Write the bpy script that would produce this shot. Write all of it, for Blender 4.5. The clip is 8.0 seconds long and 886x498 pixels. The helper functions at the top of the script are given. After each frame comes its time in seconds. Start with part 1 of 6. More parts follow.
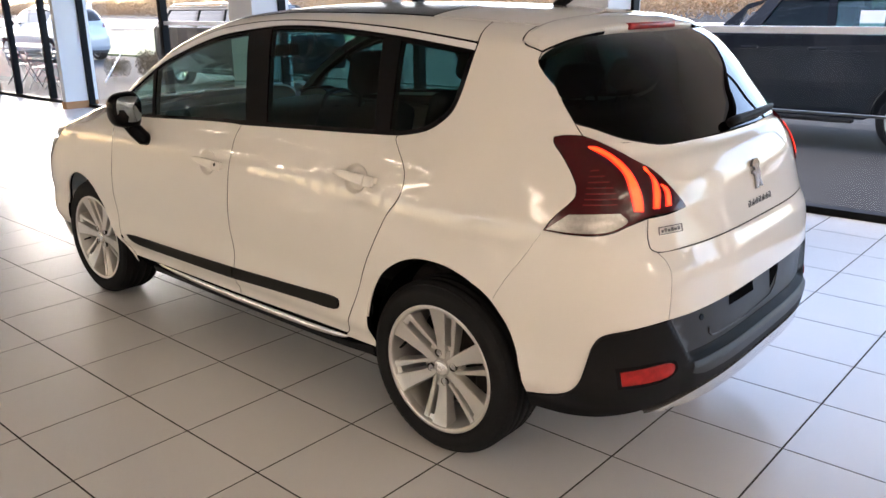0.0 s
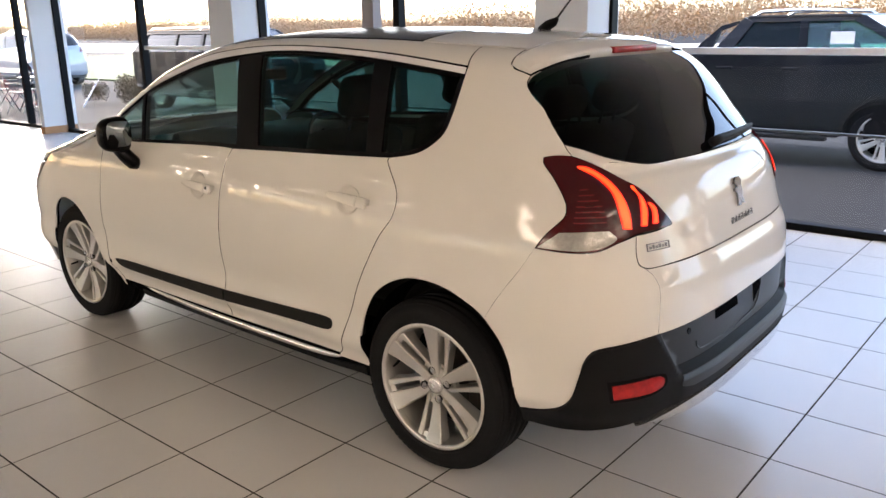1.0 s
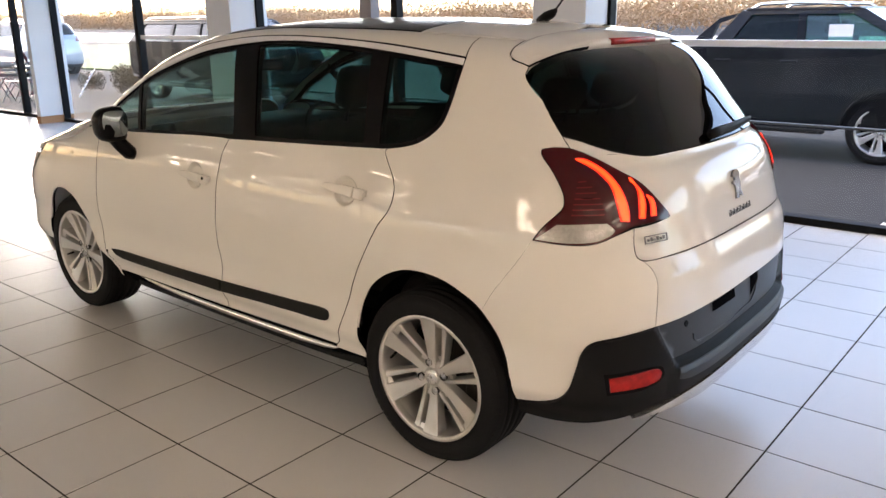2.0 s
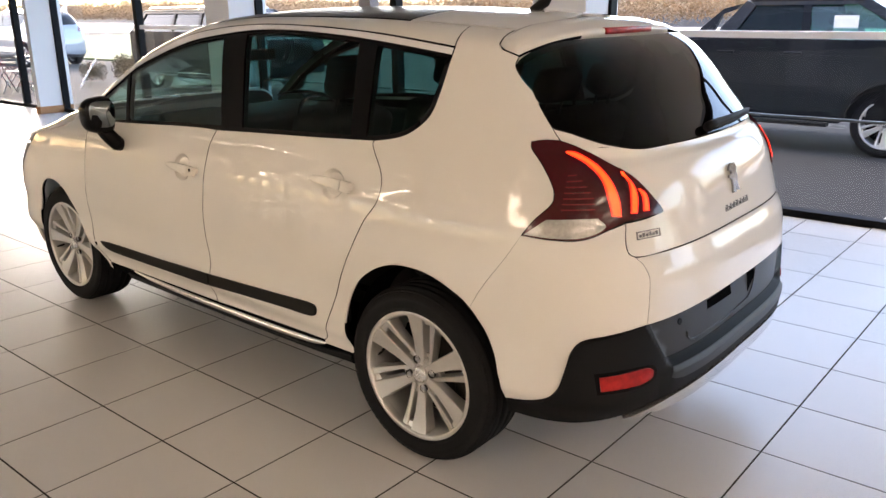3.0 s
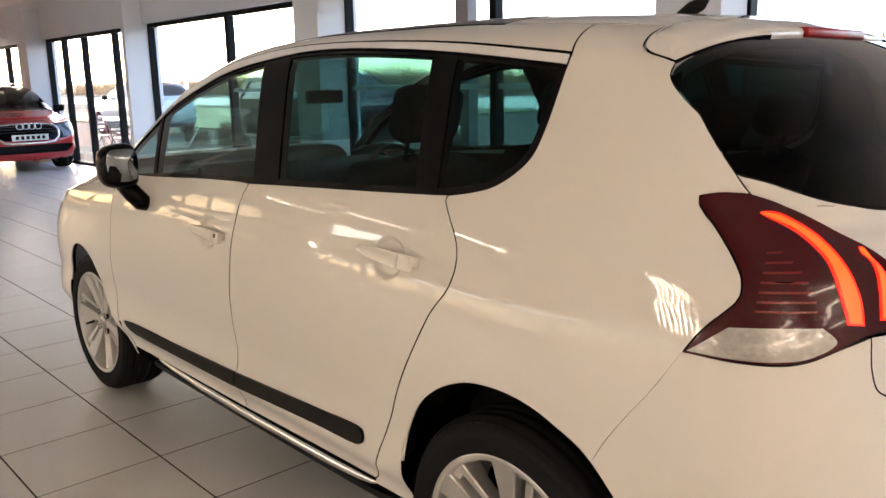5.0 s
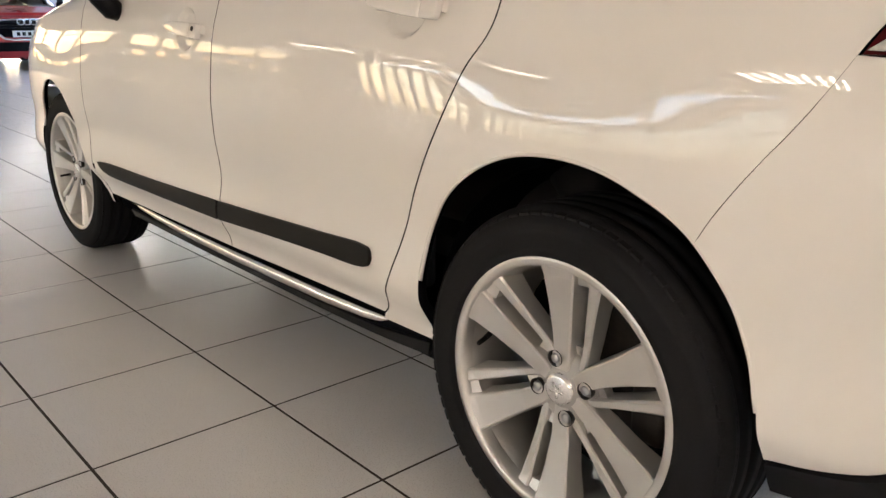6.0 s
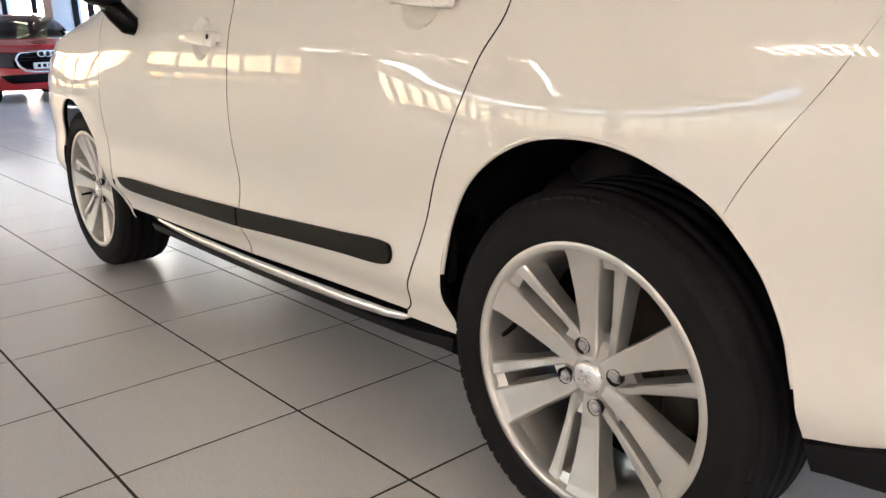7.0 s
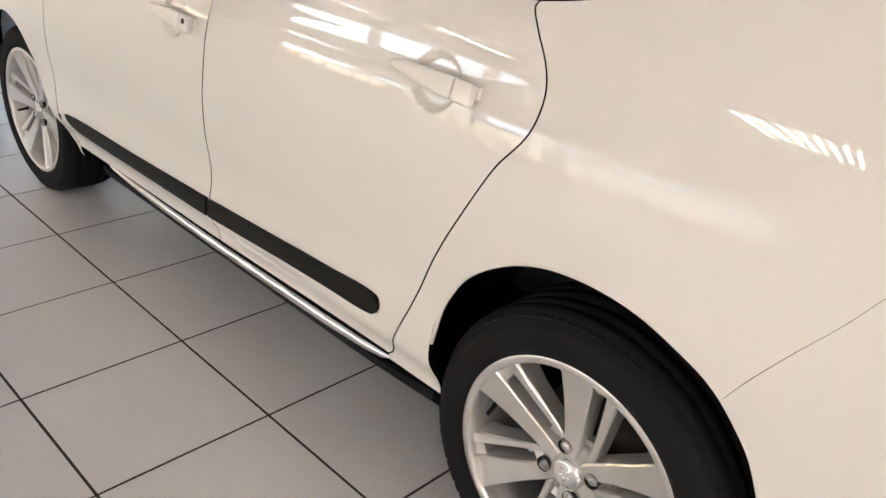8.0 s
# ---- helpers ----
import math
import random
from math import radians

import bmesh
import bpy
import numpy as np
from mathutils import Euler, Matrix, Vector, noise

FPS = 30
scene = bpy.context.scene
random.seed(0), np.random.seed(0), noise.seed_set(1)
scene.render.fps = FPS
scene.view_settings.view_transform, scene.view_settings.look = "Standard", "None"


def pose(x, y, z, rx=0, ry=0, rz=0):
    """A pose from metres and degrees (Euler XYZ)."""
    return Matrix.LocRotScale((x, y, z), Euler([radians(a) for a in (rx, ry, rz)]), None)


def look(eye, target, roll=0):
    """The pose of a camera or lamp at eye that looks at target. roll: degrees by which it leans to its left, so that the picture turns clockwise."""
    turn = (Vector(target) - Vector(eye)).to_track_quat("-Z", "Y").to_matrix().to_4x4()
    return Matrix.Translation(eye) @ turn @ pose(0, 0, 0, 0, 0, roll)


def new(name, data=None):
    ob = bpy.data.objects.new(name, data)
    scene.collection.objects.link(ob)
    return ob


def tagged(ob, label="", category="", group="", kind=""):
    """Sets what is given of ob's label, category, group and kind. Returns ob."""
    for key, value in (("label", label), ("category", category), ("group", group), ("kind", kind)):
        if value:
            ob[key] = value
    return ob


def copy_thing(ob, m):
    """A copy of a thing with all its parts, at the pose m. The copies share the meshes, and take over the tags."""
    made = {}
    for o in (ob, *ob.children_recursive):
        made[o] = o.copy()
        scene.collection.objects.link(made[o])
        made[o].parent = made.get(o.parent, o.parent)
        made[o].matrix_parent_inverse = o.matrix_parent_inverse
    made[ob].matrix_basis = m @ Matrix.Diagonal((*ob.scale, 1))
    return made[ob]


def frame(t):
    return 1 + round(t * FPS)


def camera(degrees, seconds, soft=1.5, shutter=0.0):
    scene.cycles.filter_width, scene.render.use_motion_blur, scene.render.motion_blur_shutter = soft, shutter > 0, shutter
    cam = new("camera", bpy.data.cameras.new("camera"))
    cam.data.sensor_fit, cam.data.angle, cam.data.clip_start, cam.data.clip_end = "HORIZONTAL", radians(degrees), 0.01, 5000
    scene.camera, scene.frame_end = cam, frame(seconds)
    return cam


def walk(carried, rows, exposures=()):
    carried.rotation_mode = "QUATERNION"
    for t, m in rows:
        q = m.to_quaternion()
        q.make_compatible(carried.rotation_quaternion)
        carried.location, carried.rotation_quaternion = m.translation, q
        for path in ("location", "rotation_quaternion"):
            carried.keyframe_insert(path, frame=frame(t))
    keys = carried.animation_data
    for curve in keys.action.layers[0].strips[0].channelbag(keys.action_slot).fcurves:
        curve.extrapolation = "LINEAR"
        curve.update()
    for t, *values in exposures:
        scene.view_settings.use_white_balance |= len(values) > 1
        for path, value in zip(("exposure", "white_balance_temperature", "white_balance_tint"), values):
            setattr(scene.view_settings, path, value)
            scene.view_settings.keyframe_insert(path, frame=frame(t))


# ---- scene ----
cam = camera(57.7, 8.0)
PATH = [
    (0, (-1.8, 2.924, 1.626), (-0.55, 1.475, 1.043), -0.7),
    (0.5, (-1.803, 2.988, 1.639), (-0.578, 1.509, 1.079), -0.8),
    (1, (-1.799, 2.996, 1.637), (-0.58, 1.503, 1.103), -1.0),
    (1.5, (-1.795, 2.996, 1.639), (-0.583, 1.5, 1.096), -0.8),
    (3, (-1.793, 2.902, 1.626), (-0.579, 1.42, 1.052), -0.6),
    (3.5, (-1.773, 2.779, 1.643), (-0.549, 1.308, 1.064), -0.4),
    (4, (-1.63, 2.645, 1.658), (-0.383, 1.189, 1.085), 0.2),
    (4.2, (-1.532, 2.58, 1.664), (-0.272, 1.115, 1.149), 0.5),
    (5.3, (-1.037, 2.039, 1.285), (0.435, 0.747, 0.878), -0.3),
    (5.5, (-0.943, 1.984, 1.181), (0.515, 0.695, 0.717), 1.3),
    (6, (-0.843, 1.915, 0.984), (0.574, 0.62, 0.423), 0.2),
    (6.5, (-0.849, 1.914, 0.935), (0.596, 0.64, 0.4), -1.6),
    (7, (-0.836, 1.914, 0.927), (0.623, 0.646, 0.412), -1.9),
    (7.5, (-0.761, 1.932, 1.058), (0.65, 0.642, 0.469), -0.9),
    (8, (-0.625, 1.937, 1.376), (0.591, 0.613, 0.5), 4.7),
]
EXPOSURES = ((0.0, 3.5, 6700, 15), (1.5, 3.37, 6850, 15), (3.5, 3.5, 7050, 16), (4.2, 3.5, 7050, 16), (5.3, 3.5, 6800, 15), (6.0, 3.7, 6300, 13), (7.5, 3.97, 6000, 12), (8.0, 4.04, 5850, 12))
walk(cam, [(t, look(eye, target, roll)) for t, eye, target, roll in PATH], EXPOSURES)


# ---- daylight ----
world = bpy.data.worlds.new("world")
scene.world = world
world.use_nodes = True
_wn = world.node_tree
_sky = _wn.nodes.new("ShaderNodeTexSky")
_sky.sky_type, _sky.sun_disc = "NISHITA", False
SUN_UP, SUN_ROUND = 28.0, 95.0
_sky.sun_elevation, _sky.sun_rotation = radians(SUN_UP), radians(SUN_ROUND)
_sky.air_density, _sky.dust_density = 0.8, 2.0
_wn.links.new(_sky.outputs["Color"], _wn.nodes["Background"].inputs["Color"])
_wn.nodes["Background"].inputs["Strength"].default_value = 0.142
sun = new("sun", bpy.data.lights.new("sun", "SUN"))
sun.data.energy, sun.data.angle, sun.data.color = 0.65, radians(8), (1.0, 0.88, 0.72)
_a, _b = radians(SUN_ROUND), radians(SUN_UP)
sun.matrix_world = look((math.sin(_a) * math.cos(_b) * 50, math.cos(_a) * math.cos(_b) * 50, math.sin(_b) * 50), (0, 0, 0))


# ---- materials ----
def material(name, colour, rough=0.5, metal=0.0, grain=0.0, scale=40.0, stain=0.0, stain_scale=2.0, bump=0.0, coat=0.0, coat_rough=0.03, vary=0.0,
             emit=None, power=0.0, spec=0.5, island=False):
    """A surface with colour variation at two scales, roughness variation and fine relief, in metres."""
    m = bpy.data.materials.new(name)
    m.use_nodes = True
    t = m.node_tree
    p = t.nodes["Principled BSDF"]
    p.inputs["Base Color"].default_value = (*colour, 1)
    p.inputs["Roughness"].default_value, p.inputs["Metallic"].default_value = rough, metal
    p.inputs["Coat Weight"].default_value, p.inputs["Coat Roughness"].default_value = coat, coat_rough
    p.inputs["Specular IOR Level"].default_value = spec
    if emit:
        p.inputs["Emission Color"].default_value, p.inputs["Emission Strength"].default_value = (*emit, 1), power
    if not (grain or stain or bump or vary):
        return m
    where = t.nodes.new("ShaderNodeTexCoord").outputs["Object"]
    if vary and not island:
        shift = t.nodes.new("ShaderNodeVectorMath")
        t.links.new(where, shift.inputs[0])
        t.links.new(t.nodes.new("ShaderNodeObjectInfo").outputs["Location"], shift.inputs[1])
        where = shift.outputs[0]

    def noise_at(size, detail=4.0):
        n = t.nodes.new("ShaderNodeTexNoise")
        n.inputs["Scale"].default_value, n.inputs["Detail"].default_value = size, detail
        t.links.new(where, n.inputs["Vector"])
        return n.outputs["Fac"]

    def maths(kind, a, b, c=None):
        n = t.nodes.new("ShaderNodeMath")
        n.operation = kind
        for i, value in enumerate((a, b, c)):
            if value is None:
                continue
            if isinstance(value, (int, float)):
                n.inputs[i].default_value = value
            else:
                t.links.new(value, n.inputs[i])
        return n.outputs[0]

    fine, broad = noise_at(scale), noise_at(stain_scale)
    shade = maths("ADD", maths("MULTIPLY_ADD", fine, 2 * grain, 1 - grain), maths("MULTIPLY_ADD", broad, 2 * stain, -stain))
    if vary:
        if island:
            r = t.nodes.new("ShaderNodeNewGeometry").outputs["Random Per Island"]
        else:
            r = t.nodes.new("ShaderNodeObjectInfo").outputs["Random"]
        shade = maths("ADD", shade, maths("MULTIPLY_ADD", r, 2 * vary, -vary))
    mix = t.nodes.new("ShaderNodeVectorMath")
    mix.operation = "SCALE"
    mix.inputs[0].default_value = colour
    t.links.new(shade, mix.inputs["Scale"])
    t.links.new(mix.outputs[0], p.inputs["Base Color"])
    t.links.new(maths("MULTIPLY_ADD", broad if stain else fine, 0.25 * rough, 0.875 * rough), p.inputs["Roughness"])
    if bump:
        b = t.nodes.new("ShaderNodeBump")
        b.inputs["Strength"].default_value, b.inputs["Distance"].default_value = min(1, bump * 100), 0.01 * min(1, bump * 100)
        t.links.new(fine, b.inputs["Height"])
        t.links.new(b.outputs["Normal"], p.inputs["Normal"])
    return m


def glazing(name, tint, gloss=0.05, rough=0.0):
    """A sheet of tinted glass: it lets tinted light through and mirrors more at a low angle."""
    m = bpy.data.materials.new(name)
    m.use_nodes = True
    t = m.node_tree
    t.nodes.remove(t.nodes["Principled BSDF"])
    clear, shine, mix = t.nodes.new("ShaderNodeBsdfTransparent"), t.nodes.new("ShaderNodeBsdfGlossy"), t.nodes.new("ShaderNodeMixShader")
    clear.inputs["Color"].default_value = (*tint, 1)
    shine.inputs["Roughness"].default_value = rough
    shine.inputs["Color"].default_value = (1, 1, 1, 1)
    w = t.nodes.new("ShaderNodeLayerWeight")
    p, a = t.nodes.new("ShaderNodeMath"), t.nodes.new("ShaderNodeMath")
    p.operation, a.operation = "POWER", "MULTIPLY_ADD"
    p.inputs[1].default_value = 4.5
    a.inputs[1].default_value, a.inputs[2].default_value = 1 - gloss, gloss
    t.links.new(w.outputs["Facing"], p.inputs[0])
    t.links.new(p.outputs[0], a.inputs[0])
    t.links.new(a.outputs[0], mix.inputs["Fac"])
    t.links.new(clear.outputs[0], mix.inputs[1])
    t.links.new(shine.outputs[0], mix.inputs[2])
    t.links.new(mix.outputs[0], t.nodes["Material Output"].inputs["Surface"])
    return m


white_paint = material("white_car_paint", (0.765, 0.735, 0.685), 0.45, coat=1.0, coat_rough=0.006, stain=0.012, stain_scale=1.5, spec=0.05)
black_paint = material("dark_car_paint", (0.0065, 0.008, 0.0115), 0.4, coat=0.15, stain=0.1, spec=0.1)
red_paint = material("red_car_paint", (0.42, 0.012, 0.016), 0.3, coat=1.0, stain=0.04)
silver_paint = material("silver_car_paint", (0.34, 0.36, 0.39), 0.3, metal=0.4, coat=1.0, stain=0.03)
gloss_black = material("gloss_black_trim", (0.004, 0.004, 0.005), 0.2, stain=0.1, spec=0.12)
plastic = material("grained_black_plastic", (0.0055, 0.0055, 0.0065), 0.6, grain=0.25, scale=700, bump=0.0012, stain=0.1, stain_scale=5, spec=0.18)
plastic_grey = material("grey_black_plastic", (0.012, 0.0125, 0.014), 0.42, grain=0.2, scale=700, bump=0.0008, stain=0.15, stain_scale=6, spec=0.45)
molding_black = material("satin_black_rubber", (0.008, 0.0075, 0.0075), 0.6, grain=0.2, scale=500, stain=0.2, stain_scale=8, spec=0.15)
chrome = material("chrome", (0.88, 0.88, 0.89), 0.09, metal=1.0, stain=0.02, stain_scale=8)
satin_trim = material("satin_aluminium", (0.84, 0.84, 0.84), 0.22, metal=0.9, stain=0.03, stain_scale=8)
alloy = material("silver_alloy_lacquer", (0.63, 0.615, 0.59), 0.33, metal=0.75, grain=0.03, scale=900, stain=0.04, stain_scale=14, coat=0.3, coat_rough=0.15)
hub_silver = material("hub_silver_lacquer", (0.42, 0.41, 0.39), 0.55, metal=0.3, stain=0.05, stain_scale=20, spec=0.2)
# darker copy of the alloy, with the nut wells' shade in its colour
alloy_dark = material("shaded_alloy", (0.05, 0.048, 0.045), 0.5, metal=0.6, stain=0.25, stain_scale=20)
rubber = material("tyre_rubber", (0.013, 0.013, 0.014), 0.8, grain=0.25, scale=300, bump=0.001, stain=0.25, stain_scale=12, spec=0.08)
# also coats the panels' turned edges, as painted shade in the shut lines
liner = material("arch_felt_and_gap_shade", (0.005, 0.0055, 0.007), 0.95, grain=0.3, scale=300, spec=0.0)
iron = material("brake_iron", (0.045, 0.038, 0.033), 0.55, metal=0.6, grain=0.2, scale=120, stain=0.3, stain_scale=15)
cabin = material("dark_cabin_trim", (0.014, 0.014, 0.015), 0.7, grain=0.2, scale=300, bump=0.001)
seat_cloth = material("black_seat_cloth", (0.016, 0.016, 0.018), 0.9, grain=0.35, scale=500, bump=0.002)
lamp_red = material("dark_red_lamp_glass", (0.050, 0.0018, 0.004), 0.16, coat=0.3, grain=0.2, scale=70, spec=0.25)
lamp_lit = material("lit_light_guide", (0.7, 0.05, 0.01), 0.3, emit=(1.0, 0.030, 0.005), power=0.60)
lamp_clear = material("ribbed_clear_lens", (0.42, 0.40, 0.38), 0.12, metal=0.35, grain=0.25, scale=90, bump=0.004, coat=1.0)
reflector_red = material("red_reflector", (0.13, 0.004, 0.005), 0.15, coat=0.6, grain=0.7, scale=45, bump=0.001)
privacy_glass = glazing("privacy_glass", (0.105, 0.25, 0.24), 0.014)
tail_tint = glazing("tail_privacy_glass", (0.026, 0.056, 0.053), 0.010)
green_glass = glazing("green_tint_glass", (0.48, 0.70, 0.66), 0.04)
dark_glass = glazing("dark_car_glass", (0.05, 0.06, 0.06), 0.03)
roof_glass = material("dark_roof_glass", (0.012, 0.010, 0.010), 0.22, spec=0.06)
shop_glass = glazing("tinted_shopfront_glass", (0.90, 0.92, 0.93), 0.02)
mirror_glass = material("dimmed_mirror_glass", (0.24, 0.28, 0.31), 0.02, metal=1.0)
tile_face = material("pale_grey_floor_tile", (0.60, 0.58, 0.555), 0.28, grain=0.06, scale=300, vary=0.02, spec=0.95)
tile_joined = material("pale_grey_floor_tiles", (0.60, 0.58, 0.555), 0.28, grain=0.06, scale=300, vary=0.02, island=True, spec=0.95)
grout = material("dark_grout", (0.050, 0.042, 0.036), 0.9, grain=0.3, scale=200, stain=0.2, spec=0.1)
plaster = material("white_wall_paint", (0.76, 0.75, 0.73), 0.7, grain=0.02, scale=200, stain=0.03, stain_scale=1.2, bump=0.0005)
ceiling_paint = material("off_white_ceiling", (0.72, 0.70, 0.66), 0.85, grain=0.03, scale=90, stain=0.04)
frame_black = material("black_powder_coat", (0.006, 0.006, 0.0065), 0.5, grain=0.1, scale=500, spec=0.1)
rail_white = material("white_rail_paint", (0.82, 0.83, 0.85), 0.4, stain=0.03)
rail_grey = material("grey_rail_metal", (0.10, 0.105, 0.11), 0.4, metal=0.5, stain=0.1, stain_scale=5)
oak = material("oak_skirting", (0.42, 0.20, 0.075), 0.5, grain=0.2, scale=60, stain=0.15, stain_scale=6)
lamp_glow = material("fluorescent_diffuser", (0.8, 0.8, 0.78), 0.5, emit=(1.0, 0.83, 0.66), power=3.3)
asphalt = material("asphalt", (0.026, 0.028, 0.032), 0.9, grain=0.15, scale=60, stain=0.2, stain_scale=0.4, spec=0.08)
road_pale = material("pale_concrete_road", (0.42, 0.40, 0.37), 0.85, grain=0.15, scale=20, stain=0.15, stain_scale=0.3)
grass_mat = material("lawn", (0.030, 0.062, 0.008), 0.9, grain=0.4, scale=30, stain=0.3, stain_scale=0.6)
# brown made paler and evener, the horizon haze put into the twigs' colour
twig_mat = material("haze_pale_winter_twigs", (0.36, 0.22, 0.12), 0.9, grain=0.2, scale=6, stain=0.3, stain_scale=0.08, vary=0.15, island=True, spec=0.1)
bush_mat = material("dull_brown_green_leaves", (0.15, 0.11, 0.055), 0.85, grain=0.3, scale=20, vary=0.45, island=True)
steel = material("brushed_steel", (0.45, 0.46, 0.48), 0.35, metal=0.9, stain=0.1)
plate_white = material("white_plate", (0.75, 0.75, 0.72), 0.4)
lamp_halo = material("glowing_red_lens", (0.5, 0.02, 0.01), 0.3, emit=(1.0, 0.010, 0.004), power=0.16)
lamp_rib = material("dark_red_lamp_rib", (0.16, 0.008, 0.012), 0.25, coat=0.3)
lens_red = material("deep_red_lens", (0.34, 0.012, 0.012), 0.3, grain=0.9, scale=30, spec=0.3)
dark_chrome = material("shaded_chrome", (0.30, 0.30, 0.31), 0.12, metal=1.0, stain=0.1, stain_scale=30)
# grey on the bumper's turned edges, in place of shade in its seams
seam_grey = material("shut_line_shade", (0.10, 0.095, 0.09), 0.8, grain=0.1, scale=100)
# the bronze tint puts warm evening light into the glass colour
tinted_glass = glazing("glow_tinted_window_glass", (0.75, 0.66, 0.50), 0.06)
chrome_strip = material("polished_sill_chrome", (0.90, 0.89, 0.87), 0.16, metal=1.0, stain=0.04, stain_scale=6)
strip_silver = material("bright_anodised_strip", (0.96, 0.96, 0.96), 0.25, metal=0.2, stain=0.02, stain_scale=8, spec=0.8)
ribbon_glass = glazing("clear_ribbon_glass", (0.85, 0.87, 0.86), 0.06)
# darker amber tint, standing in for weaker evening glow at the end wall
east_glass = glazing("dim_glow_window_glass", (0.26, 0.215, 0.15), 0.06)
smoked_lens = material("smoked_headlamp_lens", (0.05, 0.05, 0.055), 0.12, coat=0.5, grain=0.3, scale=40)


# ---- building helpers ----
def part(name, bm, mat, parent=None, label="", smooth_faces=False):
    """Links a bmesh as one mesh object, under a thing where one is given."""
    me = bpy.data.meshes.new(name)
    bm.to_mesh(me)
    bm.free()
    me.materials.append(mat)
    if smooth_faces:
        me.polygons.foreach_set("use_smooth", [True] * len(me.polygons))
    ob = new(name, me)
    if parent:
        ob.parent = parent
    if label:
        tagged(ob, label)
    return ob


def thing(name, label, category, m=Matrix(), group="", kind=""):
    ob = new(name)
    ob.matrix_world = m
    ob.empty_display_size = 0.1
    return tagged(ob, label, category, group, kind)


def box(bm, x0, x1, y0, y1, z0, z1, bevel=0.0, m=None):
    got = bmesh.ops.create_cube(bm, size=1, matrix=Matrix.LocRotScale(((x0 + x1) / 2, (y0 + y1) / 2, (z0 + z1) / 2), None, (x1 - x0, y1 - y0, z1 - z0)))
    vs = got["verts"]
    if bevel:
        es = list({e for v in vs for e in v.link_edges})
        vs = bmesh.ops.bevel(bm, geom=es, offset=bevel, segments=2, affect="EDGES", profile=0.5)["verts"] + vs
        vs = [v for v in set(vs) if v.is_valid]
    if m:
        bmesh.ops.transform(bm, matrix=m, verts=vs)
    return bm


def boxed(*a, **k):
    return box(bmesh.new(), *a, **k)


def lathe(bm, profile, n=64, axis="y", centre=(0, 0, 0)):
    """Turns a profile of (radius, along) round the axis."""
    rings = []
    for k in range(n):
        c, s = math.cos(2 * math.pi * k / n), math.sin(2 * math.pi * k / n)
        ring = []
        for r, h in profile:
            p = (r * c, h, r * s) if axis == "y" else (r * c, r * s, h)
            ring.append(bm.verts.new((p[0] + centre[0], p[1] + centre[1], p[2] + centre[2])))
        rings.append(ring)
    for k in range(n):
        a, b = rings[k], rings[(k + 1) % n]
        for i in range(len(profile) - 1):
            bm.faces.new((a[i], a[i + 1], b[i + 1], b[i]))
    return bm


def tube(bm, points, radius, n=8, radii=None):
    """A round bar along points, closed at its ends."""
    pts = [Vector(p) for p in points]
    rings = []
    for i, p in enumerate(pts):
        d = (pts[min(i + 1, len(pts) - 1)] - pts[max(i - 1, 0)]).normalized()
        a = d.orthogonal().normalized() if i == 0 else (rings_a - d * rings_a.dot(d)).normalized()
        rings_a = a
        b = d.cross(a)
        r = radii[i] if radii else radius
        rings.append([bm.verts.new(p + r * (math.cos(2 * math.pi * k / n) * a + math.sin(2 * math.pi * k / n) * b)) for k in range(n)])
    for a, b in zip(rings, rings[1:]):
        for k in range(n):
            bm.faces.new((a[k], a[(k + 1) % n], b[(k + 1) % n], b[k]))
    bm.faces.new(rings[0][::-1])
    bm.faces.new(rings[-1])
    return bm


def slab(bm, outline, depth, m=None, bevel=0.0):
    """A flat outline of (x, z) points, thickened along y from 0 to -depth."""
    top = [bm.verts.new((x, 0, z)) for x, z in outline]
    f = bm.faces.new(top)
    got = bmesh.ops.extrude_face_region(bm, geom=[f])
    vs = [g for g in got["geom"] if isinstance(g, bmesh.types.BMVert)]
    bmesh.ops.translate(bm, verts=vs, vec=(0, -depth, 0))
    every = top + vs
    if m:
        bmesh.ops.transform(bm, matrix=m, verts=every)
    bmesh.ops.recalc_face_normals(bm, faces=bm.faces)
    return bm


def curve_round(points, steps=6):
    """A closed line through points; a third value of 1 makes a point a corner. Between corners it is a smooth curve."""
    n = len(points)
    out = []
    for i in range(n):
        p1, p2 = points[i], points[(i + 1) % n]
        c1, c2 = len(p1) > 2, len(p2) > 2
        a1, a2 = np.array(p1[:2]), np.array(p2[:2])
        a0 = a1 if c1 else np.array(points[i - 1][:2])
        a3 = a2 if c2 else np.array(points[(i + 2) % n][:2])
        if c1 and c2:
            out.append(a1)
            continue
        for k in range(steps):
            t = k / steps
            d0, d1 = max(np.linalg.norm(a1 - a0), 1e-6) ** 0.5, max(np.linalg.norm(a2 - a1), 1e-6) ** 0.5
            d2 = max(np.linalg.norm(a3 - a2), 1e-6) ** 0.5
            m1 = (a2 - a1) if c1 else d1 * ((a1 - a0) / d0 - (a2 - a0) / (d0 + d1) + (a2 - a1) / d1)
            m2 = (a2 - a1) if c2 else d1 * ((a2 - a1) / d1 - (a3 - a1) / (d1 + d2) + (a3 - a2) / d2)
            out.append((1 + 2 * t) * (1 - t) ** 2 * a1 + t * (1 - t) ** 2 * m1 + t * t * (3 - 2 * t) * a2 + t * t * (t - 1) * m2)
    return np.array(out)


